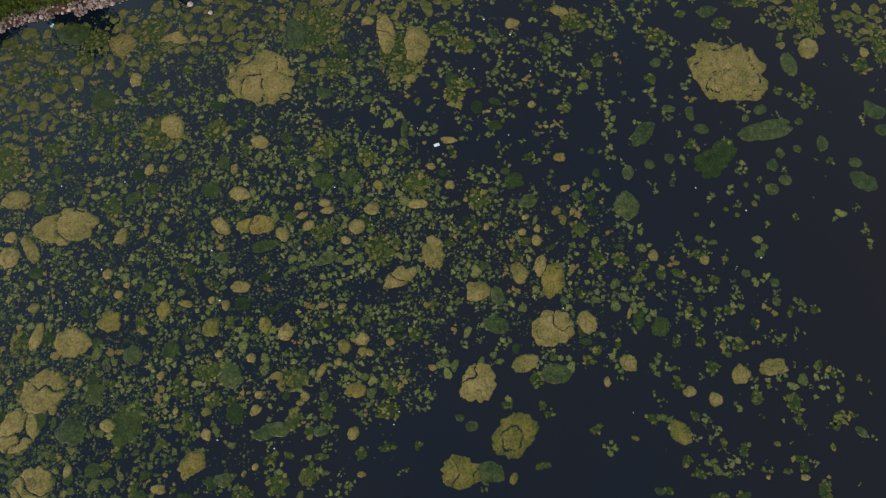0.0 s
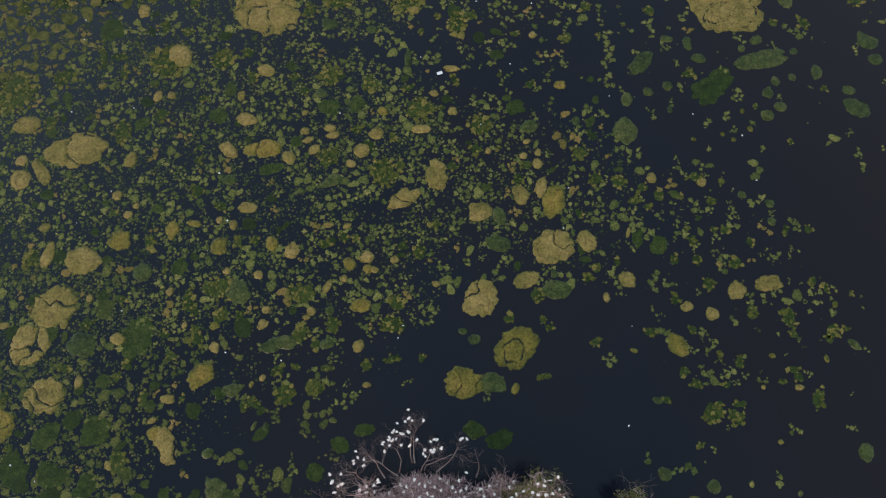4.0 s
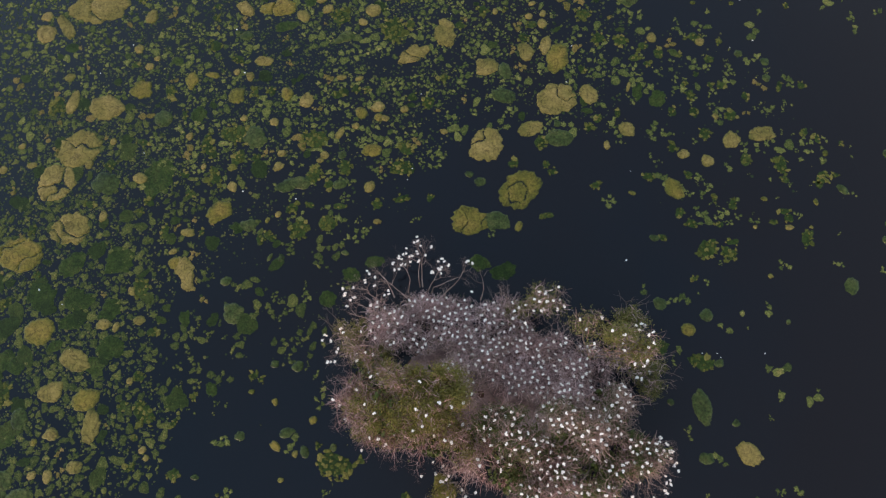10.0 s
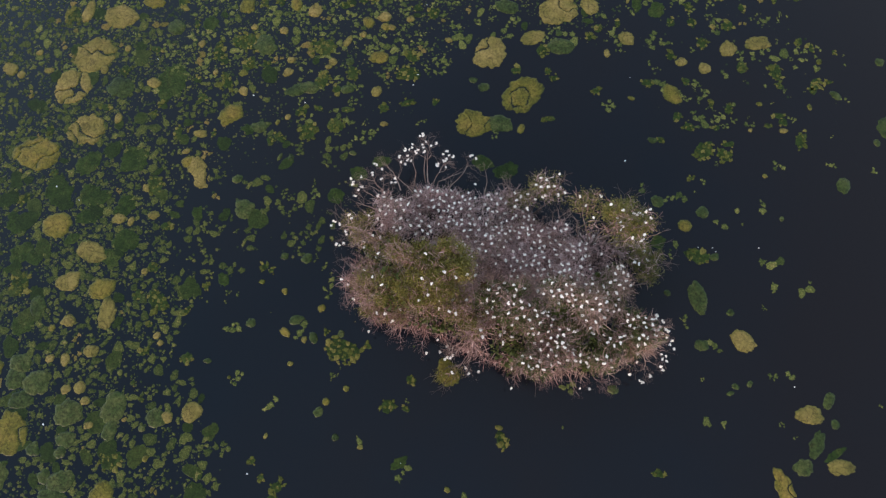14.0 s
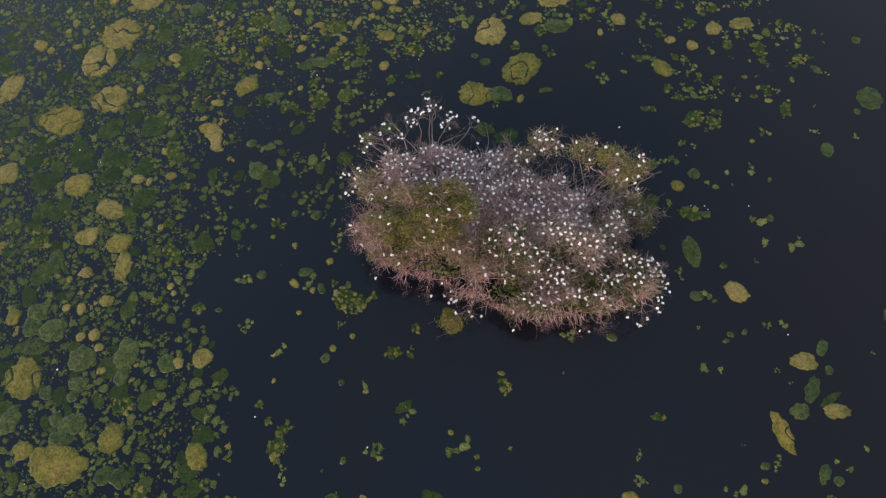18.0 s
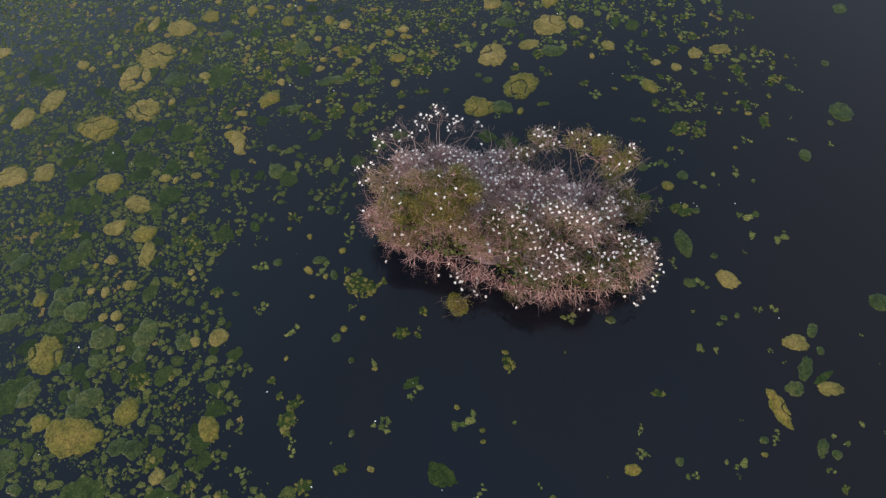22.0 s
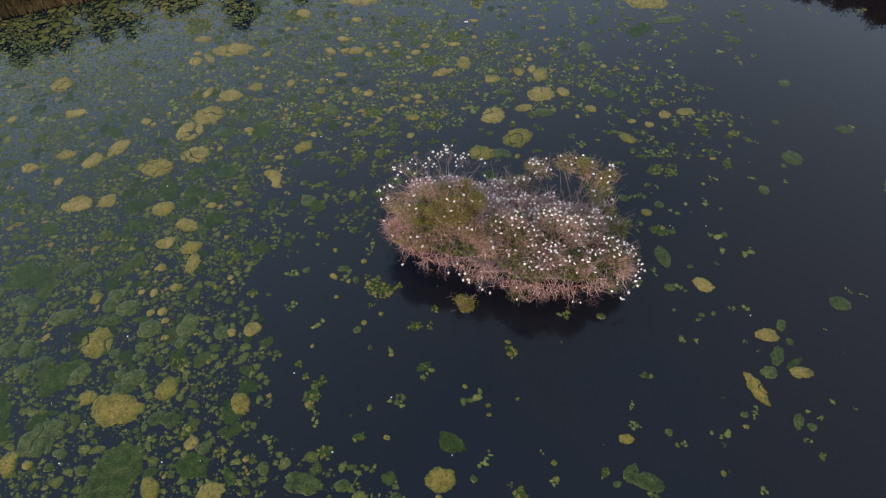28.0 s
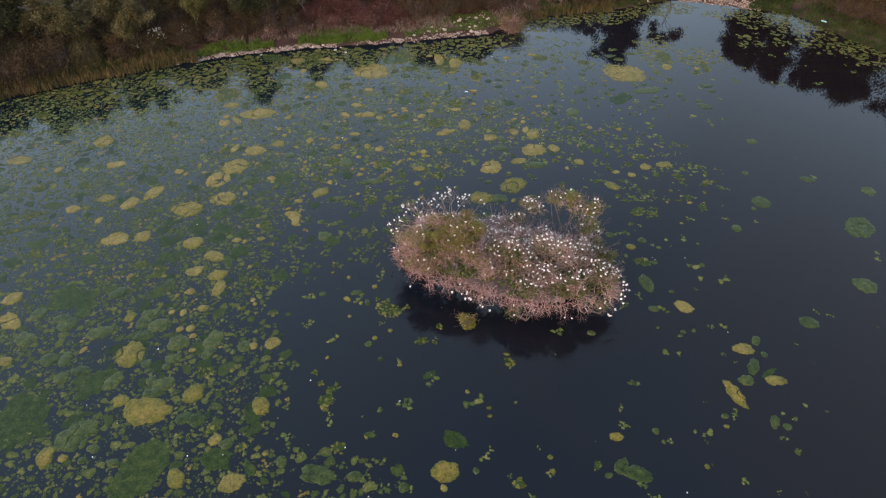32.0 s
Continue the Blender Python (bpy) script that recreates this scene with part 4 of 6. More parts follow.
GREEN += MORE_GREEN_1 + MORE_GREEN_2 + MORE_GREEN_3 + MORE_GREEN_4 + MORE_GREEN_5
MORE_SUNKEN_1 = [
    (-42.2, 52.9, 2.6, 2.6, -20), (-37.5, 41.5, 1.8, 1.5, 30), (-20.8, 39.5, 1.2, 1.4, -21), (-31.6, 25.8, 2.1, 2, -22),
    (-26.4, 13.4, 1.6, 1.4, -28), (-38.1, 4.7, 2.4, 2.5, -27), (-30.7, 4.3, 1.2, 1.8, 11), (-41.6, 3.7, 2.6, 1.8, 18),
    (-48.8, 3, 2.4, 2.1, -30), (-42.9, 1.4, 1.8, 1.2, 23), (-37.3, 1.2, 2.9, 2.4, -5), (-38.7, -0.5, 2.3, 2.4, -8),
    (-46.2, -0.6, 1.7, 1.8, 23), (-57.8, -1.2, 2.5, 1.8, -6), (-68.6, -2.1, 3, 2.1, -6), (-27.4, -2.5, 1, 1.5, 21),
    (-46.4, -7.2, 2.3, 2.3, 5), (-54.3, -10.3, 2.4, 2.7, -12),
]
MORE_SUNKEN_2 = [
    (30, -17.5, 2.1, 0.8, 30), (-9.6, -19.1, 1.8, 1.2, 24), (-12.3, -31.1, 1.3, 1.7, 17),
    (0.3, 9.4, 2.6, 1.9, 12), (-2.2, 10.2, 2.2, 1.5, -20), (-12.5, 10.1, 1.9, 1.3, 15), (-14.8, 8.8, 2.0, 1.5, -10), (-16.8, 6.4, 1.6, 1.8, 8), (15.2, 2.2, 1.7, 1.4, 25),
]
SUNKEN += MORE_SUNKEN_1 + MORE_SUNKEN_2


def rough_outline(spokes, seed):
    """Relative radii of a many-cornered, uneven outline."""
    rng = random.Random(seed * 13)
    n = rng.randint(6, 9)
    at = sorted((k + rng.uniform(-0.3, 0.3)) / n for k in range(n))
    tall = [rng.uniform(0.84, 1.16) for _ in range(n)]
    at, tall = [at[-1] - 1] + at + [at[0] + 1], [tall[-1]] + tall + [tall[0]]
    return np.interp(np.arange(spokes) / spokes, at, tall)


def clump_kinds():
    rng, made = random.Random(5), []
    for _ in range(14):
        verts, tris = [], []
        lump(verts, tris, 0, 0, 0.4, rng)
        me = mesh_np("clump", verts, tris)
        me.materials.append(MATS[2])
        made.append(me)
    return made


def scum_raft(x, y, length, width, turn, seed):
    """A thin green sheet overgrown with many lumps."""
    rng = random.Random(seed)
    base = scum_mat(x, y, length * 0.86, width * 0.86, turn, 4, seed, True)
    done = []
    goal = max(4, int(length * width * 3.0))
    for trial in range(goal * 6):
        if len(done) >= goal:
            break
        rho, a = math.sqrt(rng.random()), rng.uniform(0, 2 * math.pi)
        u, v = rho * length / 2 * math.cos(a), rho * width / 2 * math.sin(a)
        r = rng.choice((0.18, 0.24, 0.3, 0.42)) * rng.uniform(0.8, 1.2) * min(1.0, 0.4 + 0.25 * width)
        if any((u - p) ** 2 + (v - q) ** 2 < (0.74 * (r + o)) ** 2 for p, q, o in done):
            continue
        done.append((u, v, r))
        ob = new("clump", CLUMPS[rng.randrange(len(CLUMPS))])
        ob.parent = base
        ob.matrix_basis = pose(u, v, 0.012, 0, 0, rng.uniform(0, 360)) @ Matrix.Diagonal((r / 0.4, r / 0.4, 0.9, 1))


def lump(verts, tris, x, y, r, rng):
    """One low, many-cornered crumb."""
    sides = 5 if r < 0.12 else rng.randint(13, 17) if r > 0.5 else rng.randint(9, 12) if r > 0.24 else rng.randint(6, 8)
    stretch, turn = rng.uniform(0.6, 1.0), rng.uniform(0, math.pi)
    top, k = rng.uniform(0.01, 0.034), len(verts)
    ct, st = math.cos(turn), math.sin(turn)
    ring = []
    for s in range(sides):
        a = 2 * math.pi * (s + rng.uniform(-0.3, 0.3)) / sides
        q = r * (rng.choice((0.62, 0.82, 1.0, 1.12, 1.4)) if sides < 13 else 1.0 + 0.16 * math.sin(2 * a + turn * 7) + 0.12 * math.sin(3 * a + x)) * rng.uniform(0.84, 1.16)
        u, v = q * math.cos(a), q * math.sin(a) * stretch
        ring.append((u * ct - v * st, u * st + v * ct))
    verts.append((x + rng.uniform(-0.2, 0.2) * r, y + rng.uniform(-0.2, 0.2) * r, top + 0.012))
    verts += [(x + 0.8 * u, y + 0.8 * v, top * rng.uniform(0.25, 1.0)) for u, v in ring]
    verts += [(x + u, y + v, -0.02) for u, v in ring]
    for s in range(sides):
        a, b = k + 1 + s, k + 1 + (s + 1) % sides
        tris += [(k, a, b), (a, a + sides, b + sides), (a, b + sides, b)]


CLUMPS = clump_kinds()


def scum_mat(x, y, length, width, turn, tone, seed, raft=False):
    """An irregular floating sheet with a ragged rim, creases and, if it is large, open cracks."""
    big = max(length, width)
    rings, spokes = (16, 80) if big > 3.6 else (8, 52) if big > 1.8 else (5, 30)
    shift = Vector((seed * 3.7, seed * 1.9, seed * 0.7))
    low = tone == 4 or raft
    lift = 0.012 if low else 0.05
    verts, tris = [(0, 0, lift + (0 if low else 0.05))], []
    outline = rough_outline(spokes, seed)
    for k in range(1, rings + 1):
        rho = (k / rings) ** 0.85
        for s in range(spokes):
            a = 2 * math.pi * s / spokes
            c, n = math.cos(a), math.sin(a)
            rim = (outline[s] - 1) * (1.7 if low else 1.25) + 1 + (0.24 if low else 0.16) * noise.noise(Vector((c * 2.6, n * 2.6, 5)) + shift) + 0.1 * noise.noise(Vector((c * 6, n * 6, 9)) + shift) + 0.035 * noise.noise(Vector((c * 15, n * 15, 4)) + shift)
            px, py = c * length / 2 * rim * rho, n * width / 2 * rim * rho
            fold = noise.noise(Vector((px * 0.9, py * 0.9, 0)) + shift)
            z = lift + (0.0 if low else 0.035) * fold + (0.0 if low else 0.05 * (1 - rho ** 2)) + (0 if low else 0.012 * noise.noise(Vector((px * 4, py * 4, 3)) + shift))
            if big > 3.6 and not low:
                wx, wy = px + 0.5 * noise.noise(Vector((px, py, 7)) + shift), py + 0.5 * noise.noise(Vector((px, py, 11)) + shift)
                gap = abs(noise.noise(Vector((wx * 0.33, wy * 0.33, 2)) + shift * 1.3))
                if gap < 0.022:
                    z = -0.04
                elif gap < 0.05:
                    z *= 0.7
            if k == rings:
                z = -0.03
            elif k == rings - 1 and not low:
                z *= 0.8
            verts.append((px, py, max(z, 0.008) if z > 0 else z))
    for s in range(spokes):
        tris.append((0, 1 + s, 1 + (s + 1) % spokes))
        for k in range(rings - 1):
            a, b = 1 + k * spokes + s, 1 + k * spokes + (s + 1) % spokes
            tris += [(a, a + spokes, b + spokes), (a, b + spokes, b)]
    me = mesh_np("floating_mat", verts, tris, True)
    words = ("tan dried algae sheet floating on dark water", "yellowish algae sheet floating on dark water", "olive patchy algae sheet floating on dark water",
             "green wet algae sheet floating on dark water", "dark green weed sheet lying just awash")[tone]
    if raft:
        words = "olive raft of lumpy algae floating on dark water"
    if big > 5 and tone < 2:
        words = "large cracked " + words
    if raft:
        ob = thing("algae_raft", me, MATS[tone], words, "algae raft", "floating algae rafts")
    elif tone > 2:
        ob = thing("weed_sheet", me, MATS[tone], words, "weed sheet", "floating weed sheets")
    else:
        ob = thing("floating_mat", me, MATS[tone], words, "algae mat", "floating algae mats")
    ob.matrix_world = pose(x, y, 0.003 * (seed % 5), 0, 0, turn)
    return ob


spots = []
for tone, rows in enumerate((TAN, YELLOW, OLIVE, GREEN, SUNKEN)):
    for x, y, length, width, turn in rows:
        if tone == 2 and length * width > 0.45:
            scum_raft(x, y, length, width, turn, len(spots) + 1)
        else:
            scum_mat(x, y, length, width, turn, tone, len(spots) + 1)
        spots.append((x, y, 0.42 * (length + width) / 2))

# Loose crumbs of scum: middle x, y, half-widths, share of the water covered.
FIELDS_NORTH = [
    (-40, 61, 20, 5, 0.95), (-52, 58, 9, 5, 0.95), (-48, 52, 14, 8, 0.85), (-31, 52, 10, 8, 0.6), (-16, 60, 9, 8, 0.65), (-42, 40, 20, 10, 0.8), (-22, 40, 18, 10, 0.85),
    (-6, 35, 12, 10, 0.6), (6, 34, 9, 9, 0.5), (-34, 27, 18, 8, 0.75), (-14, 27, 12, 7, 0.5), (-2, 50, 10, 6, 0.14), (4, 59, 12, 6, 0.22),
    (16, 30, 12, 7, 0.17), (24, 24, 10, 9, 0.1), (32, 50, 14, 14, 0.03), (20, 52, 12, 9, 0.08), (-16, 18, 7, 5, 0.2), (-70, 40, 26, 16, 0.85),
    (0, 68, 22, 6, 0.3),
]
FIELDS_WEST = [
    (-46, 16, 14, 10, 0.7), (-28, 15, 6, 7, 0.32), (-48, 2, 15, 14, 0.75), (-35, -4, 4, 10, 0.45), (-48, -18, 15, 12, 0.55), (-33, -22, 6.5, 9, 0.38),
    (-44, -33, 20, 8, 0.45), (-22, -33, 10, 4, 0.24), (-70, 5, 24, 30, 0.65), (-28, 3, 4, 8, 0.12), (-20, 6, 5, 6, 0.16),
]
FIELDS_OPEN = [
    (20, 2, 6, 12, 0.15), (28, -18, 7, 8, 0.18), (-12, -9, 5, 4, 0.1), (-20, -4, 8, 10, 0.12), (0, -27, 22, 6, 0.08), (8, -33, 20, 4, 0.16),
    (28, 12, 12, 9, 0.09), (50, 20, 30, 30, 0.02), (10, -18, 25, 12, 0.04), (45, 66, 26, 14, 0.1), (35, 69, 3, 7, 0.6), (45, 62, 5, 4, 0.4), (70, 72, 14, 12, 0.16), (8, 14, 10, 4, 0.04), (16, 82, 8, 3, 0.8), (30, 85.5, 10, 2.5, 0.8),
    (70, 84, 7, 3, 0.9), (75, 74, 4, 7, 0.9), (82, 63, 4, 8, 0.9), (56, 89, 8, 3, 0.4), (66, 70, 14, 8, 0.25),
]


def share(fields, x, y):
    best = 0.0
    for cx, cy, rx, ry, full in fields:
        e = ((x - cx) / rx) ** 2 + ((y - cy) / ry) ** 2
        if e < 1.6:
            best = max(best, full * min(1.0, (1.6 - e) / 0.75))
    return best


taken = {}


def is_free(x, y, r, slack):
    for i in range(int(x // 2) - 1, int(x // 2) + 2):
        for j in range(int(y // 2) - 1, int(y // 2) + 2):
            for ox, oy, orad in taken.get((i, j), ()):
                if (ox - x) ** 2 + (oy - y) ** 2 < (slack * (r + orad)) ** 2:
                    return False
    return True


def claim(x, y, r):
    for i in range(int((x - r) // 2), int((x + r) // 2) + 1):
        for j in range(int((y - r) // 2), int((y + r) // 2) + 1):
            taken.setdefault((i, j), []).append((x, y, r))


for x, y, r in spots:
    claim(x, y, r)


def crumbs(name, fields, mat, label, seed, count, size=1.0, tiers=None):
    """Loose lumps and lumps grown together in small groups, thinning out at the fields' edges."""
    rng = random.Random(seed)
    verts, tris = [], []
    lo_x, hi_x = min(f[0] - 1.27 * f[2] for f in fields), max(f[0] + 1.27 * f[2] for f in fields)
    lo_y, hi_y = min(f[1] - 1.27 * f[3] for f in fields), max(f[1] + 1.27 * f[3] for f in fields)
    for low, high, tries, slack, group in tiers or ((0.42, 0.62, count // 16, 0.95, 4), (0.27, 0.42, count // 2, 0.86, 7), (0.15, 0.27, count // 3, 0.84, 8), (0.09, 0.15, count // 3, 0.84, 6)):
        for _ in range(tries):
            x, y = rng.uniform(lo_x, hi_x), rng.uniform(lo_y, hi_y)
            full = share(fields, x, y)
            if not full:
                continue
            patchy = 0.62 + 1.3 * noise.noise(Vector((x * 0.14, y * 0.14, seed))) + 1.5 * noise.noise(Vector((x * 0.42, y * 0.42, seed)))
            if rng.random() > full * patchy * 1.25:
                continue
            first, close = rng.uniform(low, high) * size, slack
            r, grown = first, []
            for _ in range(rng.randint(1, group)):
                if not ground_edge(x, y) and is_free(x, y, r, close):
                    claim(x, y, r)
                    lump(verts, tris, x, y, r, rng)
                    grown.append((x, y, r))
                elif not grown:
                    break
                ox, oy, orad = rng.choice(grown)
                a, r = rng.uniform(0, 2 * math.pi), rng.uniform(0.45, 1.05) * first
                x, y, close = ox + (r + orad) * 0.86 * math.cos(a), oy + (r + orad) * 0.86 * math.sin(a), 0.74
    thing(name, mesh_np(name, verts, tris), mat, label, "algae crumbs", kind="stuff")


def fine_bed(name, fields, mat, label, seed, count):
    """Specks of scum between the lumps."""
    rng = np.random.default_rng(seed)
    x = rng.uniform(min(f[0] - 1.2 * f[2] for f in fields), max(f[0] + 1.2 * f[2] for f in fields), count)
    y = rng.uniform(min(f[1] - 1.2 * f[3] for f in fields), max(f[1] + 1.2 * f[3] for f in fields), count)
    full = np.zeros(count)
    for cx, cy, rx, ry, part_full in fields:
        e = ((x - cx) / rx) ** 2 + ((y - cy) / ry) ** 2
        full = np.maximum(full, part_full * np.clip((1.5 - e) / 0.8, 0, 1))
    patchy = 0.9 + 0.8 * wavy(x, y, 0.33, seed) + 0.5 * wavy(x, y, 0.9, seed + 1)
    keep = (rng.random(count) < full * full * patchy * 1.4) & (y < np.interp(x, SHORE_X, SHORE_Y) - 1.2)
    x, y = x[keep], y[keep]
    n, k = len(x), 5
    r = 0.07 + 0.15 * rng.random(n) ** 2
    a = 2 * math.pi * (np.arange(k) + rng.uniform(-0.3, 0.3, (n, k))) / k
    q = r[:, None] * rng.uniform(0.7, 1.3, (n, k))
    ring = np.stack([x[:, None] + q * np.cos(a), y[:, None] + q * np.sin(a), np.full((n, k), -0.004)], -1)
    mid = np.stack([x, y, rng.uniform(0.012, 0.03, n)], -1)[:, None]
    f = np.array([[0, 1 + j, 1 + (j + 1) % k] for j in range(k)])
    thing(name, mesh_np(name, np.concatenate([mid, ring], 1), f[None] + (np.arange(n) * (k + 1))[:, None, None]), mat, label, "algae specks", kind="stuff")


SHORE_X, SHORE_Y = np.array(NORTH_SHORE, float).T


def ground_edge(x, y):
    return y > 40 and y > np.interp(x, SHORE_X, SHORE_Y) - (1.5 if x < 5 else 0.4)


crumbs("algae_clumps", FIELDS_NORTH, CLUMP, "tan and yellow algae clumps scattered over dark water", 17, 0, 1.0, ((0.45, 0.65, 120, 0.9, 2), (0.24, 0.4, 800, 0.9, 4)))
crumbs("algae_clumps", FIELDS_WEST, CLUMP, "yellow algae clumps scattered among greener crumbs", 18, 0, 1.0, ((0.45, 0.65, 90, 0.9, 2), (0.24, 0.4, 420, 0.9, 3)))
# plates grown together along the shores
SHORE_WEST = [(-62, 51, 8, 3.5, 0.9), (-52, 57.5, 7, 3.5, 1.0), (-43, 60.5, 7, 3.5, 1.0), (-33, 62.5, 7, 3.2, 1.0), (-23, 64.5, 7, 3.2, 1.0), (-13, 67.0, 7, 3.4, 1.0), (-4, 70, 6, 3.0, 1.0), (-52, 50, 8, 3.5, 0.5), (-80, 45, 9, 4, 0.8)]
SHORE_EAST = [(10, 79, 4, 2.6, 0.9), (15, 82, 5, 3, 0.9), (24, 84.5, 7, 2.6, 0.9), (34, 87.5, 6, 2.6, 0.7), (35, 67, 3, 6, 0.8), (43, 64.5, 4, 4.5, 0.7), (42, 90, 6, 3.5, 0.9), (62, 87, 6, 3, 0.9), (67, 84, 5, 3.5, 1.0), (72, 80, 4, 5.5, 1.0), (76, 73, 4, 5.5, 1.0), (80, 67, 4, 5.5, 1.0), (85, 58, 4, 6, 0.9),
              (66, 74, 9, 7, 0.14), (58, 86, 7, 3, 0.4)]
crumbs("algae_plates", SHORE_WEST, PLATE, "olive and brown algae plates packed along the shore", 13, 0, 1.8, ((0.42, 0.66, 2600, 0.86, 6), (0.26, 0.42, 5200, 0.8, 8), (0.12, 0.26, 7000, 0.8, 8)))
crumbs("algae_plates", SHORE_EAST, PLATE, "olive green algae plates packed along the shore", 14, 16000, 1.7)
crumbs("algae_crumbs", FIELDS_NORTH, CRUMB_NORTH, "olive and tan algae crumbs drifting on dark water", 3, 25000, 1.12)
crumbs("algae_crumbs", FIELDS_WEST, CRUMB_WEST, "dark green and yellow algae crumbs on dark water", 5, 27000, 1.35)
crumbs("algae_crumbs", FIELDS_OPEN, CRUMB_NORTH, "scattered olive algae crumbs on open water", 8, 7000)

fine_bed("algae_specks", FIELDS_NORTH, SPECKS, "fine green algae specks between larger pieces", 21, 110000)
fine_bed("algae_specks", FIELDS_WEST, SPECKS, "fine dark green algae specks between larger pieces", 22, 115000)


def loose_patches(fields, count, seed, size, west, east, south, north):
    """Flat wet patches scattered through the greener field."""
    rng = random.Random(seed)
    verts, tris = [], []
    for _ in range(count):
        x, y = rng.uniform(west, east), rng.uniform(south, north)
        if rng.random() > share(fields, x, y) or not is_free(x, y, 0.45, 0.7) or ground_edge(x, y):
            continue
        r, turn, stretch = rng.uniform(0.5, 1.3) * size, rng.uniform(0, math.pi), rng.uniform(0.5, 0.95)
        k, spokes, level = len(verts), 26, 0.016 + 0.0011 * (len(verts) // 79 % 14)
        claim(x, y, 0.6 * r)
        outline = rough_outline(spokes, rng.randint(1, 9999))
        verts.append((x, y, level))
        for rho, z in ((0.55, level), (0.97, level - 0.003), (1.0, -0.01)):
            for i in range(spokes):
                a = 2 * math.pi * i / spokes
                q = r * rho * (outline[i] * 2.2 - 1.2 + rng.uniform(-0.13, 0.13))
                u, v = q * math.cos(a), q * math.sin(a) * stretch
                verts.append((x + u * math.cos(turn) - v * math.sin(turn), y + u * math.sin(turn) + v * math.cos(turn), z))
        for i in range(spokes):
            j = (i + 1) % spokes
            tris.append((k, k + 1 + i, k + 1 + j))
            for ring in (0, 1):
                a, b = k + 1 + ring * spokes + i, k + 1 + ring * spokes + j
                tris += [(a, a + spokes, b + spokes), (a, b + spokes, b)]
    thing("algae_patches", mesh_np("algae_patches", verts, tris), PATCH, "flat wet green algae patches lying awash", "algae patches", kind="stuff")


PATCH = material("wet_green_patches", [(0.0086, 0.0171, 0.0038), (0.0238, 0.039, 0.0076), (0.0609, 0.0705, 0.0153)], 1.8, 6, 0.6, 0.3, island=0.5, spec=0.1, coat=0.25, coat_rough=0.12, crease=0.4, gritty=(0.5, 1.4))
loose_patches(FIELDS_WEST, 2300, 23, 0.9, -90, -22, -42, 30)
loose_patches(FIELDS_NORTH, 600, 24, 0.62, -90, 14, 20, 66)

def pale_bits(count, seed):
    """Tiny pale flecks in place of feathers drifting among the mats."""
    rng = random.Random(seed)
    verts, tris = [], []
    for _ in range(count):
        x, y = rng.uniform(-48, 30), rng.uniform(-36, 66)
        if x * x + (y + 2) ** 2 > 300:
            lump(verts, tris, x, y, rng.uniform(0.05, 0.11), rng)
    ob = thing("drifting_bits", mesh_np("drifting_bits", verts, tris), WHITE_BITS, "tiny pale flecks standing in for drifting feathers", "floating debris", kind="stuff")
    ob.location.z = 0.05


pale_bits(70, 9)

# ---- trees ----
def grow(base, aim, length, radius, depth, rng, spread=0.55, kids=(2, 3), shrink=0.72, lift=0.12):
    """Forking limbs as (start, end, radius at start, radius at end, depth) and the tips."""
    limbs, tips = [], []

    def fork(p, way, size, r, left):
        steps = 2 if left else 1
        for _ in range(steps):
            bend = Vector((rng.gauss(0, 0.18), rng.gauss(0, 0.18), rng.gauss(0, 0.12) + lift * 0.4))
            way = (way + bend).normalized()
            e = p + way * size / steps
            limbs.append((p, e, r, r * 0.82, left))
            p, r = e, r * 0.82
        if not left:
            tips.append(p)
            return
        for _ in range(rng.randint(*kids)):
            turn = Vector((rng.gauss(0, spread), rng.gauss(0, spread), rng.gauss(0, spread * 0.7) + lift))
            fork(p, (way + turn).normalized(), size * shrink * rng.uniform(0.8, 1.2), r * 0.72, left - 1)

    fork(Vector(base), Vector(aim).normalized(), length, radius, depth)
    return limbs, tips


def limb_mesh(name, limbs, sides=5):
    v, f = sticks([l[0] for l in limbs], [l[1] for l in limbs], np.array([l[2] for l in limbs]), np.array([l[3] for l in limbs]), sides)
    return mesh_np(name, v, f, True)


def dome_points(lobe, n, rng, shell=0.35, under=-0.45):
    """Points in the outer shell of a lumpy dome: x, y, z and half-sizes."""
    cx, cy, cz, rx, ry, rz = lobe
    d = rng.normal(size=(int(n * 1.9) + 20, 3))
    d /= np.linalg.norm(d, axis=1, keepdims=True)
    d = d[d[:, 2] > under][:n]
    lump = 1 + 0.22 * wavy(d[:, 0] * 4 + cx, d[:, 1] * 4 + cy, 1.0, cz) + 0.12 * wavy(d[:, 0] * 11 + cy, d[:, 2] * 11 + cx, 1.0, rx)
    q = (1 - shell * rng.random(len(d)) ** 1.5) * lump
    return np.array([cx, cy, cz]) + d * q[:, None] * [rx, ry, rz], d


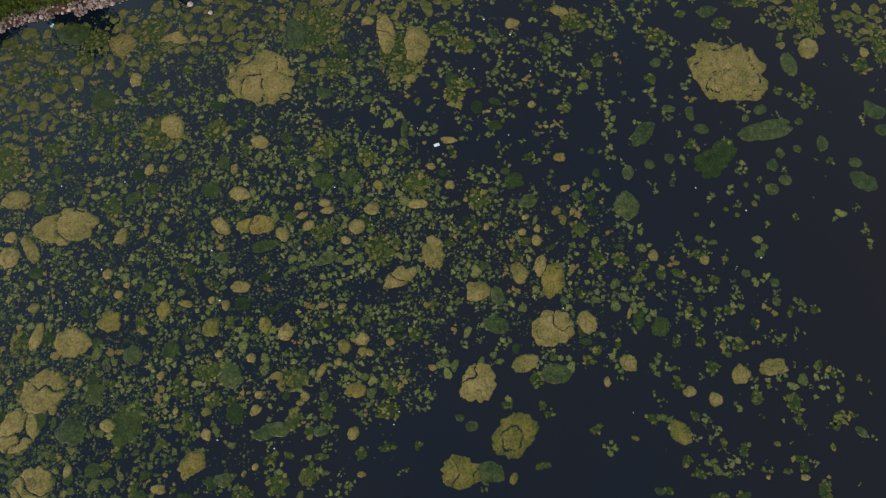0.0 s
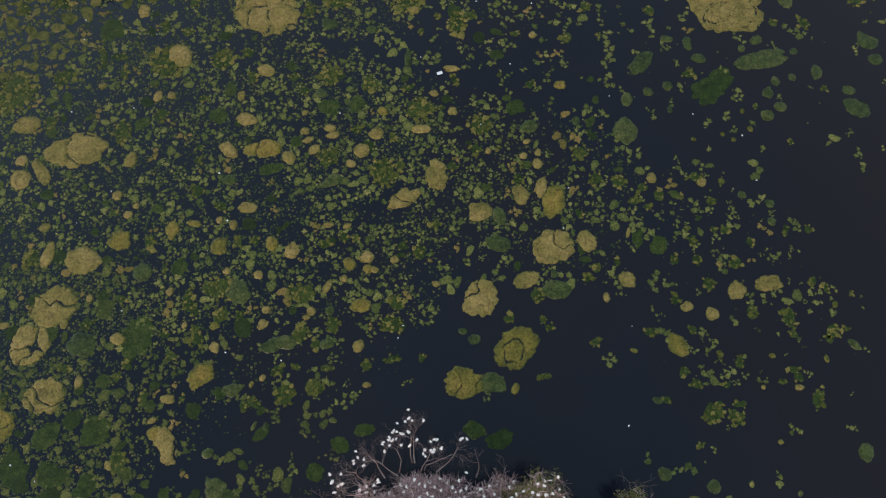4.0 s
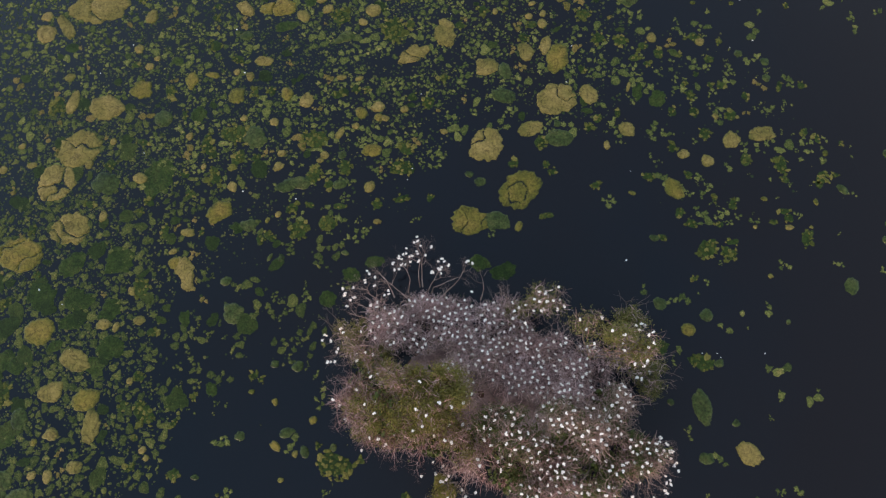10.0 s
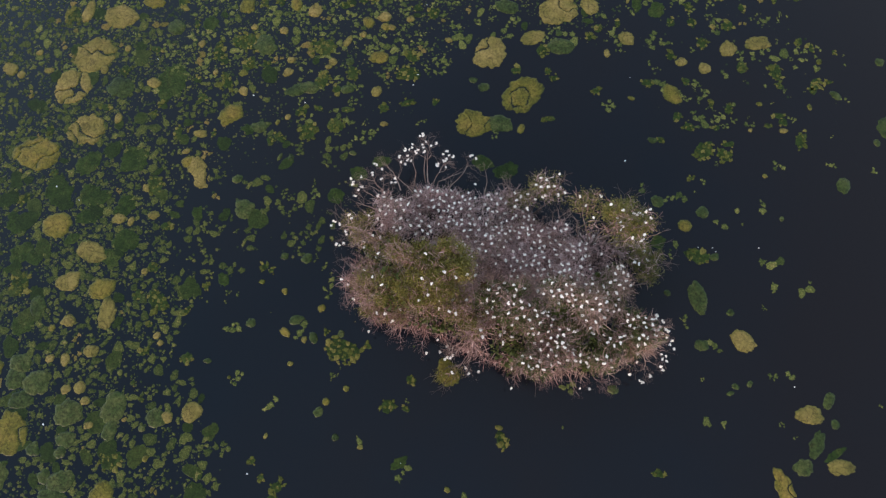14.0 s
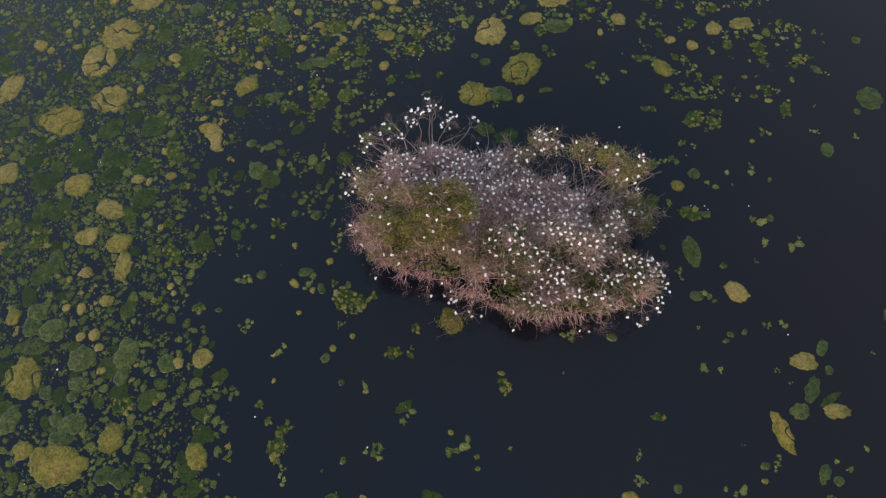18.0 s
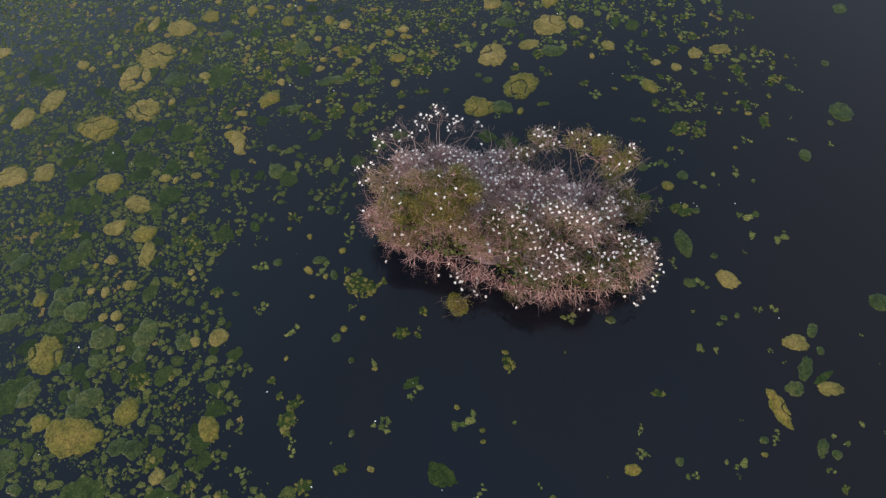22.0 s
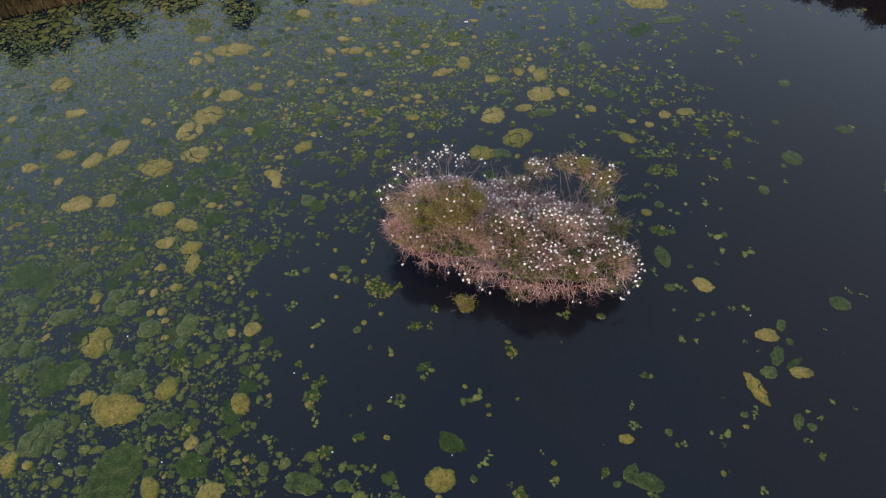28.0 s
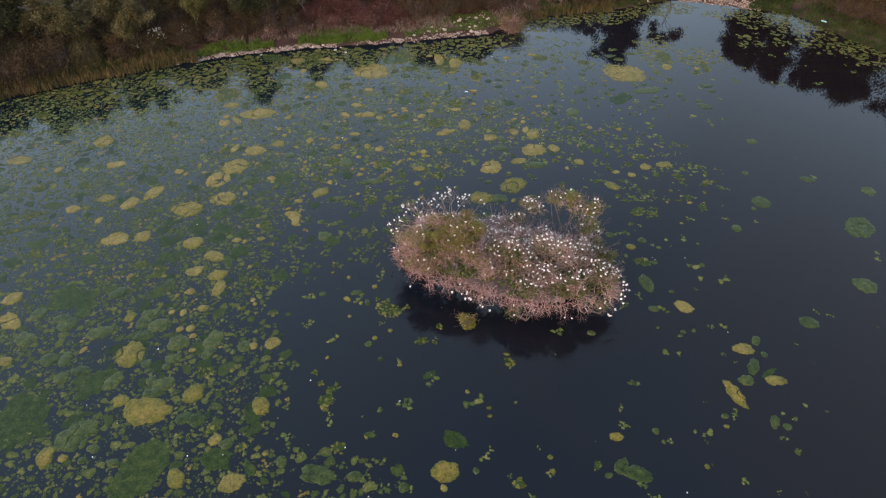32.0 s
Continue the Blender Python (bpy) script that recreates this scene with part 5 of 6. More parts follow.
def island_tree(label, base, lobes, leaves, leaf_mat, twigs, twig_mat, seed, leaf_size=0.3, twig_len=(0.35, 0.95), white=0, bark=None, branch_mat=None, leafy_under=-0.3, shade=False):
    """A low forking tree: trunk, limbs that reach its lobes, a tangle of twigs, and leaf sprays in clumps."""
    rng, pr = np.random.default_rng(seed), random.Random(seed)
    bx, by = base
    bz = max(float(ground_height(bx, by)), -0.6) - 0.25
    root = tagged(new("tree"), label, "tree", "trees on the island")
    root.location = (bx, by, bz)
    here = np.array([bx, by, bz])
    top = np.mean([l[:3] for l in lobes], 0)
    fork_at = here + (top - here) * [0.25, 0.25, 0.35]
    bark = bark or BARK
    trunk = sticks([here - here, (fork_at - here) * [0.4, 0.6, 0.5]], [(fork_at - here) * [0.4, 0.6, 0.5], fork_at - here], [0.28, 0.22], [0.22, 0.16], 8)
    part("trunk", mesh_np("trunk", *trunk, True), bark, root)
    heads = []
    for cx, cy, cz, rx, ry, rz in lobes:
        for k in range(max(6, int(rx * ry * 0.9))):
            d = rng.normal(size=3)
            d[2] = abs(d[2]) * 0.8 - 0.25
            d /= np.linalg.norm(d)
            q = rng.uniform(0.2, 0.42)
            far = rng.uniform(0.55, 0.95) * (1 - 0.6 * q)
            heads.append((cx + d[0] * rx * far, cy + d[1] * ry * far, cz + d[2] * rz * far + rng.uniform(-0.5, 0.3), q * rx * 1.0, q * ry * 1.0, max(0.9, q * rz * 1.3)))
    for lobe in lobes:
        limbs = []
        for _ in range(3):
            goal = np.array(lobe[:3]) + rng.uniform(-0.75, 0.75, 3) * lobe[3:] * [1, 1, 0.6]
            mid = (fork_at + goal) / 2 + rng.normal(0, 0.35, 3)
            limbs += [(Vector(fork_at - here), Vector(mid - here), 0.11, 0.075, 1), (Vector(mid - here), Vector(goal - here), 0.075, 0.04, 1)]
            more, _tips = grow(goal - here, goal - mid + (0, 0, 0.3), 1.1, 0.045, 2, pr)
            limbs += more
        part("limb", limb_mesh("limb", limbs, 5), bark, root)
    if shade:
        # dark leaf mass added inside the crown to block light and darken its underside
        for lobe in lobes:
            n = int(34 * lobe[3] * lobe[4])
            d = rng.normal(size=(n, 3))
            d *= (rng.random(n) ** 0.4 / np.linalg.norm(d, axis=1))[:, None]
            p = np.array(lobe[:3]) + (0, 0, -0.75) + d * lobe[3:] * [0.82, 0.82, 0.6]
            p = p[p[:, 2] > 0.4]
            part("shade_fill", mesh_np("foliage", *leaf_cloud(p - here, 0.55, rng)), LEAF_DEEP, root, kind="stuff")
    for lobe in heads:
        bushy = rng.choice((0.15, 0.6, 1.2, 1.9))
        if twigs > 100:
            # bare forking branches standing out of the tangle
            for _ in range(2):
                out = rng.normal(size=3) * [0.8, 0.8, 0.3] + (0, 0, 0.55)
                start = np.array(lobe[:3]) + rng.uniform(-0.5, 0.5, 3) * lobe[3:] + (0, 0, 0.35 * lobe[5])
                limbs = grow(start - here, out, rng.uniform(0.65, 1.0), 0.05, 4, pr, 0.6, (2, 3), 0.72, 0.05)[0]
                part("branch", limb_mesh("branch", limbs, 3), branch_mat or PALE_TWIG, root)
        if twigs:
            n = int(twigs * 0.72 * lobe[3] * lobe[4])
            p, d = dome_points(lobe, n, rng, 0.6)
            way = d * 0.45 + rng.normal(0, 0.75, d.shape) + (0, 0, 0.15)
            way /= np.linalg.norm(way, axis=1, keepdims=True)
            size = rng.uniform(*twig_len, len(p))[:, None]
            bend = p + way * size * 0.5 + rng.normal(0, 0.08, p.shape)
            way2 = way + rng.normal(0, 0.4, p.shape)
            end = bend + way2 * size * 0.5
            keep = (p[:, 2] > 0.2) & (end[:, 2] > 0.1)
            p, bend, end = p[keep], bend[keep], end[keep]
            stout = np.where(rng.random(len(p)) < 0.3, rng.uniform(0.025, 0.05, len(p)), 0.02)
            v, f = join([sticks(p - here, bend - here, stout, stout * 0.7), sticks(bend - here, end - here, stout * 0.7, 0.008),
                         sticks(bend - here, bend + (end - bend)[:, [1, 0, 2]] * 0.8 - here, 0.014, 0.007)])
            part("twig_tangle", mesh_np("twigs", v, f), twig_mat, root, kind="stuff")
        if leaves:
            c, d = dome_points(lobe, 14, rng, 0.3, leafy_under)
            n = int(leaves * bushy * 3.2 * lobe[3] * lobe[4])
            pick = rng.integers(0, len(c), n)
            p = c[pick] + rng.normal(0, 1, (n, 3)) * [0.55, 0.55, 0.3] * (0.45 + 0.14 * min(lobe[3], lobe[4]))
            p = p[p[:, 2] > 0.15]
            part("crown", mesh_np("crown", *leaf_cloud(p - here, leaf_size * 0.62, rng)), leaf_mat, root, kind="stuff")
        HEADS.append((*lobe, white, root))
    return root


HEADS = []


def stand_in_birds(goal, seed):
    """White sprays in place of perched birds, over the tops of the island's crowns."""
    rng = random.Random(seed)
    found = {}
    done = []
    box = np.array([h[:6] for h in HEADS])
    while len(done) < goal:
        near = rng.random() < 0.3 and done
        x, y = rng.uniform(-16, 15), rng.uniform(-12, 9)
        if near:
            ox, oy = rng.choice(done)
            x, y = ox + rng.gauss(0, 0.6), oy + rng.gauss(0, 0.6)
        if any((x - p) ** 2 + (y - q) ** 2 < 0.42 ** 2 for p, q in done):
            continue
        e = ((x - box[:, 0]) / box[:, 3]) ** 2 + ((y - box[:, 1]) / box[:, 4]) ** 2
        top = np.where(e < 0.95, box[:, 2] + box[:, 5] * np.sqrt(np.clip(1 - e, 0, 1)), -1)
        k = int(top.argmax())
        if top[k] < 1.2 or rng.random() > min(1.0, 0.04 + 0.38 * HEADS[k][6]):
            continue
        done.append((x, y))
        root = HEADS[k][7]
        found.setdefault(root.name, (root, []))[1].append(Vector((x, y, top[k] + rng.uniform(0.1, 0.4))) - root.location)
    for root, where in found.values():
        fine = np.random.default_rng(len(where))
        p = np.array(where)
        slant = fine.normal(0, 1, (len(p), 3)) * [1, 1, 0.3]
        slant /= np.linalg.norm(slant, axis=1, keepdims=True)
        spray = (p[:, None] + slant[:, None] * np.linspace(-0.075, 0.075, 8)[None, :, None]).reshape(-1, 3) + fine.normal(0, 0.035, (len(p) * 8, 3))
        part("bird_stand_in", mesh_np("sprays", *leaf_cloud(spray, 0.19, fine, 1.6, 0.85)), BIRD_AND_BLOSSOM_WHITE, root, "white leaf sprays standing in for perched birds", "stuff")


RIM = np.array([(-14.6, -1.8), (-13.2, -5.3), (-9.9, -7.4), (-6.0, -8.3), (-1.0, -10.6), (2.5, -11.6), (8.0, -11.1), (13.2, -9.2), (14.2, -6.6)])


def hanging_twigs(tree, lo, hi, count, seed, mat):
    """Bare twigs that hang out over the water along the southern rim, between two stretches of it."""
    rng = np.random.default_rng(seed)
    u = rng.uniform(lo, hi, count)
    k = np.clip(u.astype(int), 0, len(RIM) - 2)
    run = RIM[k + 1] - RIM[k]
    at = RIM[k] + run * (u - k)[:, None] + 0.5 * wavy(u * 3, u, 2.0, seed)[:, None]
    run /= np.linalg.norm(run, axis=1, keepdims=True)
    out = np.column_stack([run[:, 1], -run[:, 0]])
    back = rng.random(count) ** 1.4 * (1.0 + 0.6 * wavy(u * 2, u * 3, 3.0, seed + 1))
    p = np.column_stack([at - out * (back + 0.6)[:, None], 3.0 + 1.15 * back + rng.normal(0, 0.35, count)])
    way = np.column_stack([out * rng.uniform(0.1, 0.85, (count, 1)), rng.normal(-0.05, 0.55, count)]) + rng.normal(0, 0.38, (count, 3))
    way /= np.linalg.norm(way, axis=1, keepdims=True)
    size = rng.uniform(0.5, 1.25, count)[:, None]
    bend = p + way * size * 0.5
    end = bend + (way + rng.normal(0, 0.35, p.shape)) * size * 0.5
    fork = bend + (way + rng.normal(0, 0.6, p.shape)) * size * 0.45
    here = np.array(tree.location)
    thick = rng.uniform(0.018, 0.045, count)
    part("twig_fringe", mesh_np("twigs", *join([sticks(p - here, bend - here, thick, thick * 0.7), sticks(bend - here, end - here, thick * 0.7, 0.008), sticks(bend - here, fork - here, thick * 0.5, 0.007)])), mat, tree, kind="stuff")



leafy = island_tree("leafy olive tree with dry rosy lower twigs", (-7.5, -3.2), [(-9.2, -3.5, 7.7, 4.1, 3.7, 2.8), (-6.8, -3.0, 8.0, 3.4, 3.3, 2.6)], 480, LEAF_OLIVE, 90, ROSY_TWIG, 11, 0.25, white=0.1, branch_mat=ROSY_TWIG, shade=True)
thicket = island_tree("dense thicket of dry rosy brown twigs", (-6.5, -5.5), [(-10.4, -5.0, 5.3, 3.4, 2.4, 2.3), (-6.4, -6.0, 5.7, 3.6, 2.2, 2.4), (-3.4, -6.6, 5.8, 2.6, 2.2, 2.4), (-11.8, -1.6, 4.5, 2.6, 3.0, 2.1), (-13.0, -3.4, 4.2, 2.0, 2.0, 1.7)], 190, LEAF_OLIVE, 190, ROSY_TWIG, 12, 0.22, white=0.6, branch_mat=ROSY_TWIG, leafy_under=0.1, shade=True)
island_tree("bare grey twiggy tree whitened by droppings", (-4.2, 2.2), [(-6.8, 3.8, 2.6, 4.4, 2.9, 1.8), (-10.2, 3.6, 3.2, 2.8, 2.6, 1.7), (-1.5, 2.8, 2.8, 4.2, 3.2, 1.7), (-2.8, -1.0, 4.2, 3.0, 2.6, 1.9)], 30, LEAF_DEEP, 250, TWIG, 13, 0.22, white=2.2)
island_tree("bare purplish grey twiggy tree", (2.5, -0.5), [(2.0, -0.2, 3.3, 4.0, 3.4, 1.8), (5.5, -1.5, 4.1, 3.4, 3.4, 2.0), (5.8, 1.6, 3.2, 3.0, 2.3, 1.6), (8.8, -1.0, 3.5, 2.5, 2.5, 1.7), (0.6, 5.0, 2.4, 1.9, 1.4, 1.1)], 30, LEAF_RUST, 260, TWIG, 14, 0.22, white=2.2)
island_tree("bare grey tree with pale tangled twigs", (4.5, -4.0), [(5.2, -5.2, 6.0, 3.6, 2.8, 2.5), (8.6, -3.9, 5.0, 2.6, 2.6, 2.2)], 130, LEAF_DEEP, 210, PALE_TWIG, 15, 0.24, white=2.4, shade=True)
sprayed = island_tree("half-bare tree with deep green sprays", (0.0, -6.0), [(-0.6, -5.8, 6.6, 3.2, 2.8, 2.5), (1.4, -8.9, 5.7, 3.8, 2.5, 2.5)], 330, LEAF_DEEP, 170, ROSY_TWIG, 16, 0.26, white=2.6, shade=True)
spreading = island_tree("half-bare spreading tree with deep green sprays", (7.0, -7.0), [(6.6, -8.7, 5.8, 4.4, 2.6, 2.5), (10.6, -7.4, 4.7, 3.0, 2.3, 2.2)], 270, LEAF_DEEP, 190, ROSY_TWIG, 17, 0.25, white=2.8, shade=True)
island_tree("tall leafy olive tree on bare trunks", (7.4, 0.2), [(6.9, 2.6, 9.5, 2.3, 2.0, 1.1), (9.6, 1.4, 8.9, 2.5, 2.0, 1.1)], 540, LEAF_MOSS, 50, ROSY_TWIG, 18, 0.27, white=0.6, leafy_under=-0.6)
island_tree("small olive tree with bare outer twigs", (2.2, 3.6), [(3.2, 5.8, 5.3, 2.2, 1.6, 1.1), (1.2, 4.6, 3.6, 2.0, 1.4, 1.1)], 240, LEAF_MOSS, 90, TWIG, 19, 0.24, white=2.2)
hanging_twigs(thicket, 0, 3.6, 620, 91, ROSY_TWIG)
hanging_twigs(sprayed, 3.4, 5.4, 330, 92, ROSY_TWIG)
hanging_twigs(spreading, 5.2, 8, 420, 93, PALE_TWIG)


def bare_fan(label, base, fans, seed, mat=None, lift=0.06, white=0.03):
    """A leafless tree of long forking branches."""
    pr = random.Random(seed)
    bx, by = base
    bz = max(float(ground_height(bx, by)), -0.6) - 0.2
    root = tagged(new("bare_tree"), label, "bare tree", "trees on the island")
    root.location = (bx, by, bz)
    for start, aim, length, depth in fans:
        limbs, tips = grow(Vector(start) - Vector((bx, by, bz)), aim, length * 0.72, 0.042 * min(1.0, length / 1.7), depth + 1, pr, 0.62, (2, 4), 0.72, lift)
        tail = Vector(start) - Vector((bx, by, bz))
        limbs.append((tail * 0.78, tail, 0.06, 0.05, 9))
        part("branch", limb_mesh("branch", limbs, 4), mat or PALE_TWIG, root)
        rng = np.random.default_rng(seed)
        # white sprays in place of birds sitting on some branch ends
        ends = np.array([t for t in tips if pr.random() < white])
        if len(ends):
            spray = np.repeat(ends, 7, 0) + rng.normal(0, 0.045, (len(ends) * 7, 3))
            part("bird_stand_in", mesh_np("sprays", *leaf_cloud(spray, 0.23, rng, 0.8, 0.75)), BIRD_AND_BLOSSOM_WHITE, root, "white sprays standing in for birds on twig ends", "stuff")
    return root


island_tree("low olive shrub at the island's western rim", (-12.0, 2.0), [(-13.0, 2.2, 2.4, 2.1, 2.3, 1.4), (-12.0, 0.6, 3.2, 2.0, 1.8, 1.4), (-14.8, 3.2, 1.3, 1.2, 1.1, 0.9)], 260, LEAF_OLIVE, 60, TWIG, 20, 0.24, white=0.6)
island_tree("low olive shrub at the island's eastern rim", (10.5, 0.5), [(11.2, 1.5, 4.4, 2.4, 2.2, 1.6), (12.6, -0.6, 3.4, 2.0, 2.0, 1.4), (13.4, 0.4, 1.9, 1.3, 1.2, 1.0), (11.4, 4.4, 3.0, 1.7, 1.4, 1.1)], 330, LEAF_MOSS, 60, TWIG, 21, 0.24, white=0.6)
island_tree("low yellow-green shrub hanging over the water", (-4.9, -10.2), [(-5.3, -11.0, 0.6, 1.2, 0.9, 0.7)], 420, LEAF_OLIVE, 40, ROSY_TWIG, 22, 0.24, leafy_under=-0.6)
island_tree("low deep green shrub at the island's southern rim", (1.2, -9.6), [(1.4, -10.4, 1.3, 1.8, 1.2, 1.1)], 380, LEAF_DEEP, 60, ROSY_TWIG, 23, 0.24, white=0.6, leafy_under=-0.6)
island_tree("low olive green shrub at the island's tip", (10.2, -8.4), [(10.6, -9.0, 1.2, 1.9, 1.3, 1.2)], 380, LEAF_DEEP, 60, ROSY_TWIG, 24, 0.24, white=0.6, leafy_under=-0.6)
bare_fan("leafless pale tree leaning over the water", (-7.4, 5.0), [((-8.0, 8.0, 2.2), (-0.15, 1, 0.35), 1.9, 4), ((-7.7, 8.0, 2.4), (0.15, 1, 0.4), 1.9, 4), ((-6.6, 7.2, 2.4), (0.8, 0.7, 0.3), 1.9, 4), ((-5.2, 7.0, 2.4), (0.9, 0.5, 0.3), 1.8, 4), ((-9.6, 6.6, 2.6), (-0.7, 0.8, 0.3), 1.6, 4)], 31)
bare_fan("leafless pale branches over the water", (-10.5, 3.5), [((-11.5, 4.4, 3.8), (-0.9, 0.35, 0.4), 1.8, 4), ((-11.2, 3.0, 3.4), (-1, -0.25, 0.3), 1.9, 4), ((-11.0, 4.6, 3.6), (-0.45, 0.8, 0.5), 1.6, 4)], 32)
bare_fan("leafless pale branches low over the water", (-9.5, 1.0), [((-12.0, 1.4, 5.2), (-1, 0.05, 0.2), 1.7, 4), ((-11.8, 0.6, 4.8), (-1, -0.5, 0.1), 1.6, 3)], 33)
bare_fan("leafless forked branches by the island's edge", (-2.6, 4.6), [((-2.0, 6.6, 2.6), (0.5, 1, 0.35), 1.5, 3), ((0.5, 5.4, 4.0), (1, 0.35, 0.35), 1.8, 3)], 34)
bare_fan("leafless pinkish branches drooping to the water", (-3.2, -7.0), [((-3.8, -8.6, 4.6), (-0.5, -0.7, -0.6), 1.35, 4), ((-3.4, -8.7, 4.7), (0.1, -0.8, -0.7), 1.45, 4), ((-4.2, -8.5, 4.6), (-0.9, -0.6, -0.5), 1.35, 4), ((-3.0, -8.6, 4.6), (0.8, -0.6, -0.5), 1.35, 4), ((-3.6, -8.7, 4.0), (-0.2, -0.7, -0.9), 1.3, 4)], 35, PALE_TWIG, -0.06, 0.006)
bare_fan("leafless rosy twigs fringing the island's rim", (-7.0, -7.0), [((-7.4, -7.8, 3.6), (-0.3, -1, -0.6), 1.0, 4), ((-9.6, -7.2, 3.6), (-0.4, -1, -0.5), 1.0, 4), ((-5.6, -8.2, 3.8), (0.2, -1, -0.6), 1.0, 4), ((-11.8, -6.2, 3.6), (-0.7, -0.8, -0.3), 0.9, 4)], 38, ROSY_TWIG, -0.04, 0.003)
bare_fan("leafless rosy twigs hanging over the water", (6.0, -9.2), [((6.0, -10.9, 3.6), (0.0, -1, -0.5), 1.1, 4), ((4.2, -10.9, 3.6), (-0.3, -1, -0.6), 1.1, 4), ((8.2, -10.6, 3.6), (0.4, -1, -0.5), 1.1, 4), ((2.6, -10.9, 3.6), (0.2, -1, -0.6), 1.0, 4)], 39, ROSY_TWIG, -0.04, 0.005)
bare_fan("leafless whitened branches crowding the north-western rim", (-9.5, 4.5), [((-10.4, 6.6, 3.6), (-0.3, 1, 0.4), 1.5, 4), ((-12.0, 6.0, 3.4), (-0.8, 0.7, 0.4), 1.4, 4), ((-8.8, 7.2, 3.4), (0.1, 1, 0.4), 1.5, 4), ((-12.6, 4.0, 3.4), (-1, 0.3, 0.3), 1.4, 4), ((-7.0, 6.8, 3.4), (0.5, 0.9, 0.4), 1.4, 4)], 40, PALE_TWIG)
bare_fan("leafless branches hanging to the water", (3.0, -9.0), [((1.2, -10.6, 4.0), (-0.2, -1, 0.0), 1.1, 3), ((5.4, -10.9, 4.2), (0.2, -1, 0.0), 1.1, 3), ((7.2, -10.7, 3.8), (0.5, -1, -0.1), 1.1, 3)], 36, ROSY_TWIG, white=0.01)
bare_fan("leafless spreading branches at the island's tip", (10.5, -6.5), [((12.0, -7.8, 4.2), (1, -0.2, 0.1), 1.3, 4), ((11.6, -9.0, 3.9), (0.7, -0.8, -0.1), 1.3, 4), ((11.8, -6.6, 4.2), (1, 0.5, 0.1), 1.2, 4)], 37)

stand_in_birds(520, 95)


# ---- the far bank ----
def shore_points(n, lo, hi, near, far, rng):
    """Points along the north shore between two x, so many metres inland."""
    a = np.array(NORTH_SHORE, float)
    x = rng.uniform(lo, hi, n)
    y = np.interp(x, a[:, 0], a[:, 1])
    i = np.clip(np.searchsorted(a[:, 0], x) - 1, 0, len(a) - 2)
    run = a[i + 1] - a[i]
    run /= np.linalg.norm(run, axis=1, keepdims=True)
    d = rng.uniform(near, far, n)[:, None]
    d = d - 0.7 * wavy(x, y, 0.55, 2.0)[:, None]
    p = np.stack([x, y], 1) + np.stack([-run[:, 1], run[:, 0]], 1) * d
    return np.column_stack([p, np.maximum(ground_height(p[:, 0], p[:, 1]), 0.0)])


def blades(name, label, mat, spans, tall, wide, seed, lean=0.25):
    rng = np.random.default_rng(seed)
    bits = []
    for n, lo, hi, near, far, *over in spans:
        if over:
            p = np.column_stack([rng.uniform(lo, hi, n), rng.uniform(near, far, n)])
            p = np.column_stack([p, ground_height(p[:, 0], p[:, 1])])
            p = p[pond_distance(p[:, 0], p[:, 1]) > 4]
            n = len(p)
        else:
            p = shore_points(n, lo, hi, near, far, rng)
        keep = rng.random(n) < 0.75 + 0.8 * wavy(p[:, 0], p[:, 1], 0.7, seed) + 0.5 * wavy(p[:, 0], p[:, 1], 2.1, seed)
        p = p[keep]
        k = len(p)
        up = np.column_stack([rng.normal(0, lean, (k, 2)), np.ones(k)]) * rng.uniform(*tall, k)[:, None]
        side = np.column_stack([rng.normal(size=(k, 2)), np.zeros(k)])
        side *= (wide * rng.uniform(0.6, 1.3, k) / np.linalg.norm(side, axis=1))[:, None]
        bent = up * 0.55 + side * 0.1
        droop = np.column_stack([rng.normal(0, lean, (k, 2)), np.zeros(k)])
        v = np.stack([p - side, p + side, p + bent + side * 0.7, p + bent - side * 0.7, p + up + droop], 1)
        f = np.array([[0, 1, 2], [0, 2, 3], [3, 2, 4]])
        bits.append((v.reshape(-1, 3), (f[None] + (np.arange(k) * 5)[:, None, None]).reshape(-1, 3)))
    thing(name, mesh_np(name, *join(bits)), mat, label, "grass", kind="stuff")


blades("reeds", "dry tan and green reeds at the water's edge", REED, [(9000, -118, -66, -1.0, 4.5), (1500, 8, 30, -0.5, 3), (900, -66, -62, -0.5, 2.0)], (0.9, 1.7), 0.07, 41, 0.18)
blades("grass", "bright green grass above the stony edge", GRASS, [(1600, -63, -47, 0.8, 3.2), (1500, -60, -50, 1.8, 5), (3200, -42, -23, 1.0, 4.0), (3600, -39, -26, 1.6, 6.5)], (0.4, 0.9), 0.07, 42, 0.3)
blades("short_grass", "short green grass among pale stones", GRASS, [(6000, -19, 3, 2.0, 9.0)], (0.12, 0.3), 0.07, 46, 0.4)
blades("bank_grass", "dull green and yellowed grass on the bank", DULL_GRASS, [(36000, 62, 100, -0.4, 22), (5000, 50, 70, 6, 22), (6000, 12, 46, 0, 6), (7000, -112, -64, 2.5, 6.5), (5000, 54, 84, 90, 114, "field")], (0.4, 0.9), 0.07, 44, 0.3)
blades("dry_grass", "pinkish dry grass on the bank", DRY_GRASS, [(7000, -44, -8, 3.5, 12), (900, -100, -66, 4, 9), (900, -56, -44, 4, 8), (2000, 4, 44, 3, 9)], (0.5, 1.1), 0.06, 43, 0.35)

blades("undergrowth", "reddish dry undergrowth below the trees", RED_GRASS, [(9000, -46, -14, 5, 15), (3500, -18, 6, 9, 17), (5000, -110, -46, 6, 16), (5000, 80, 102, 9, 22)], (0.4, 1.0), 0.08, 45, 0.4)

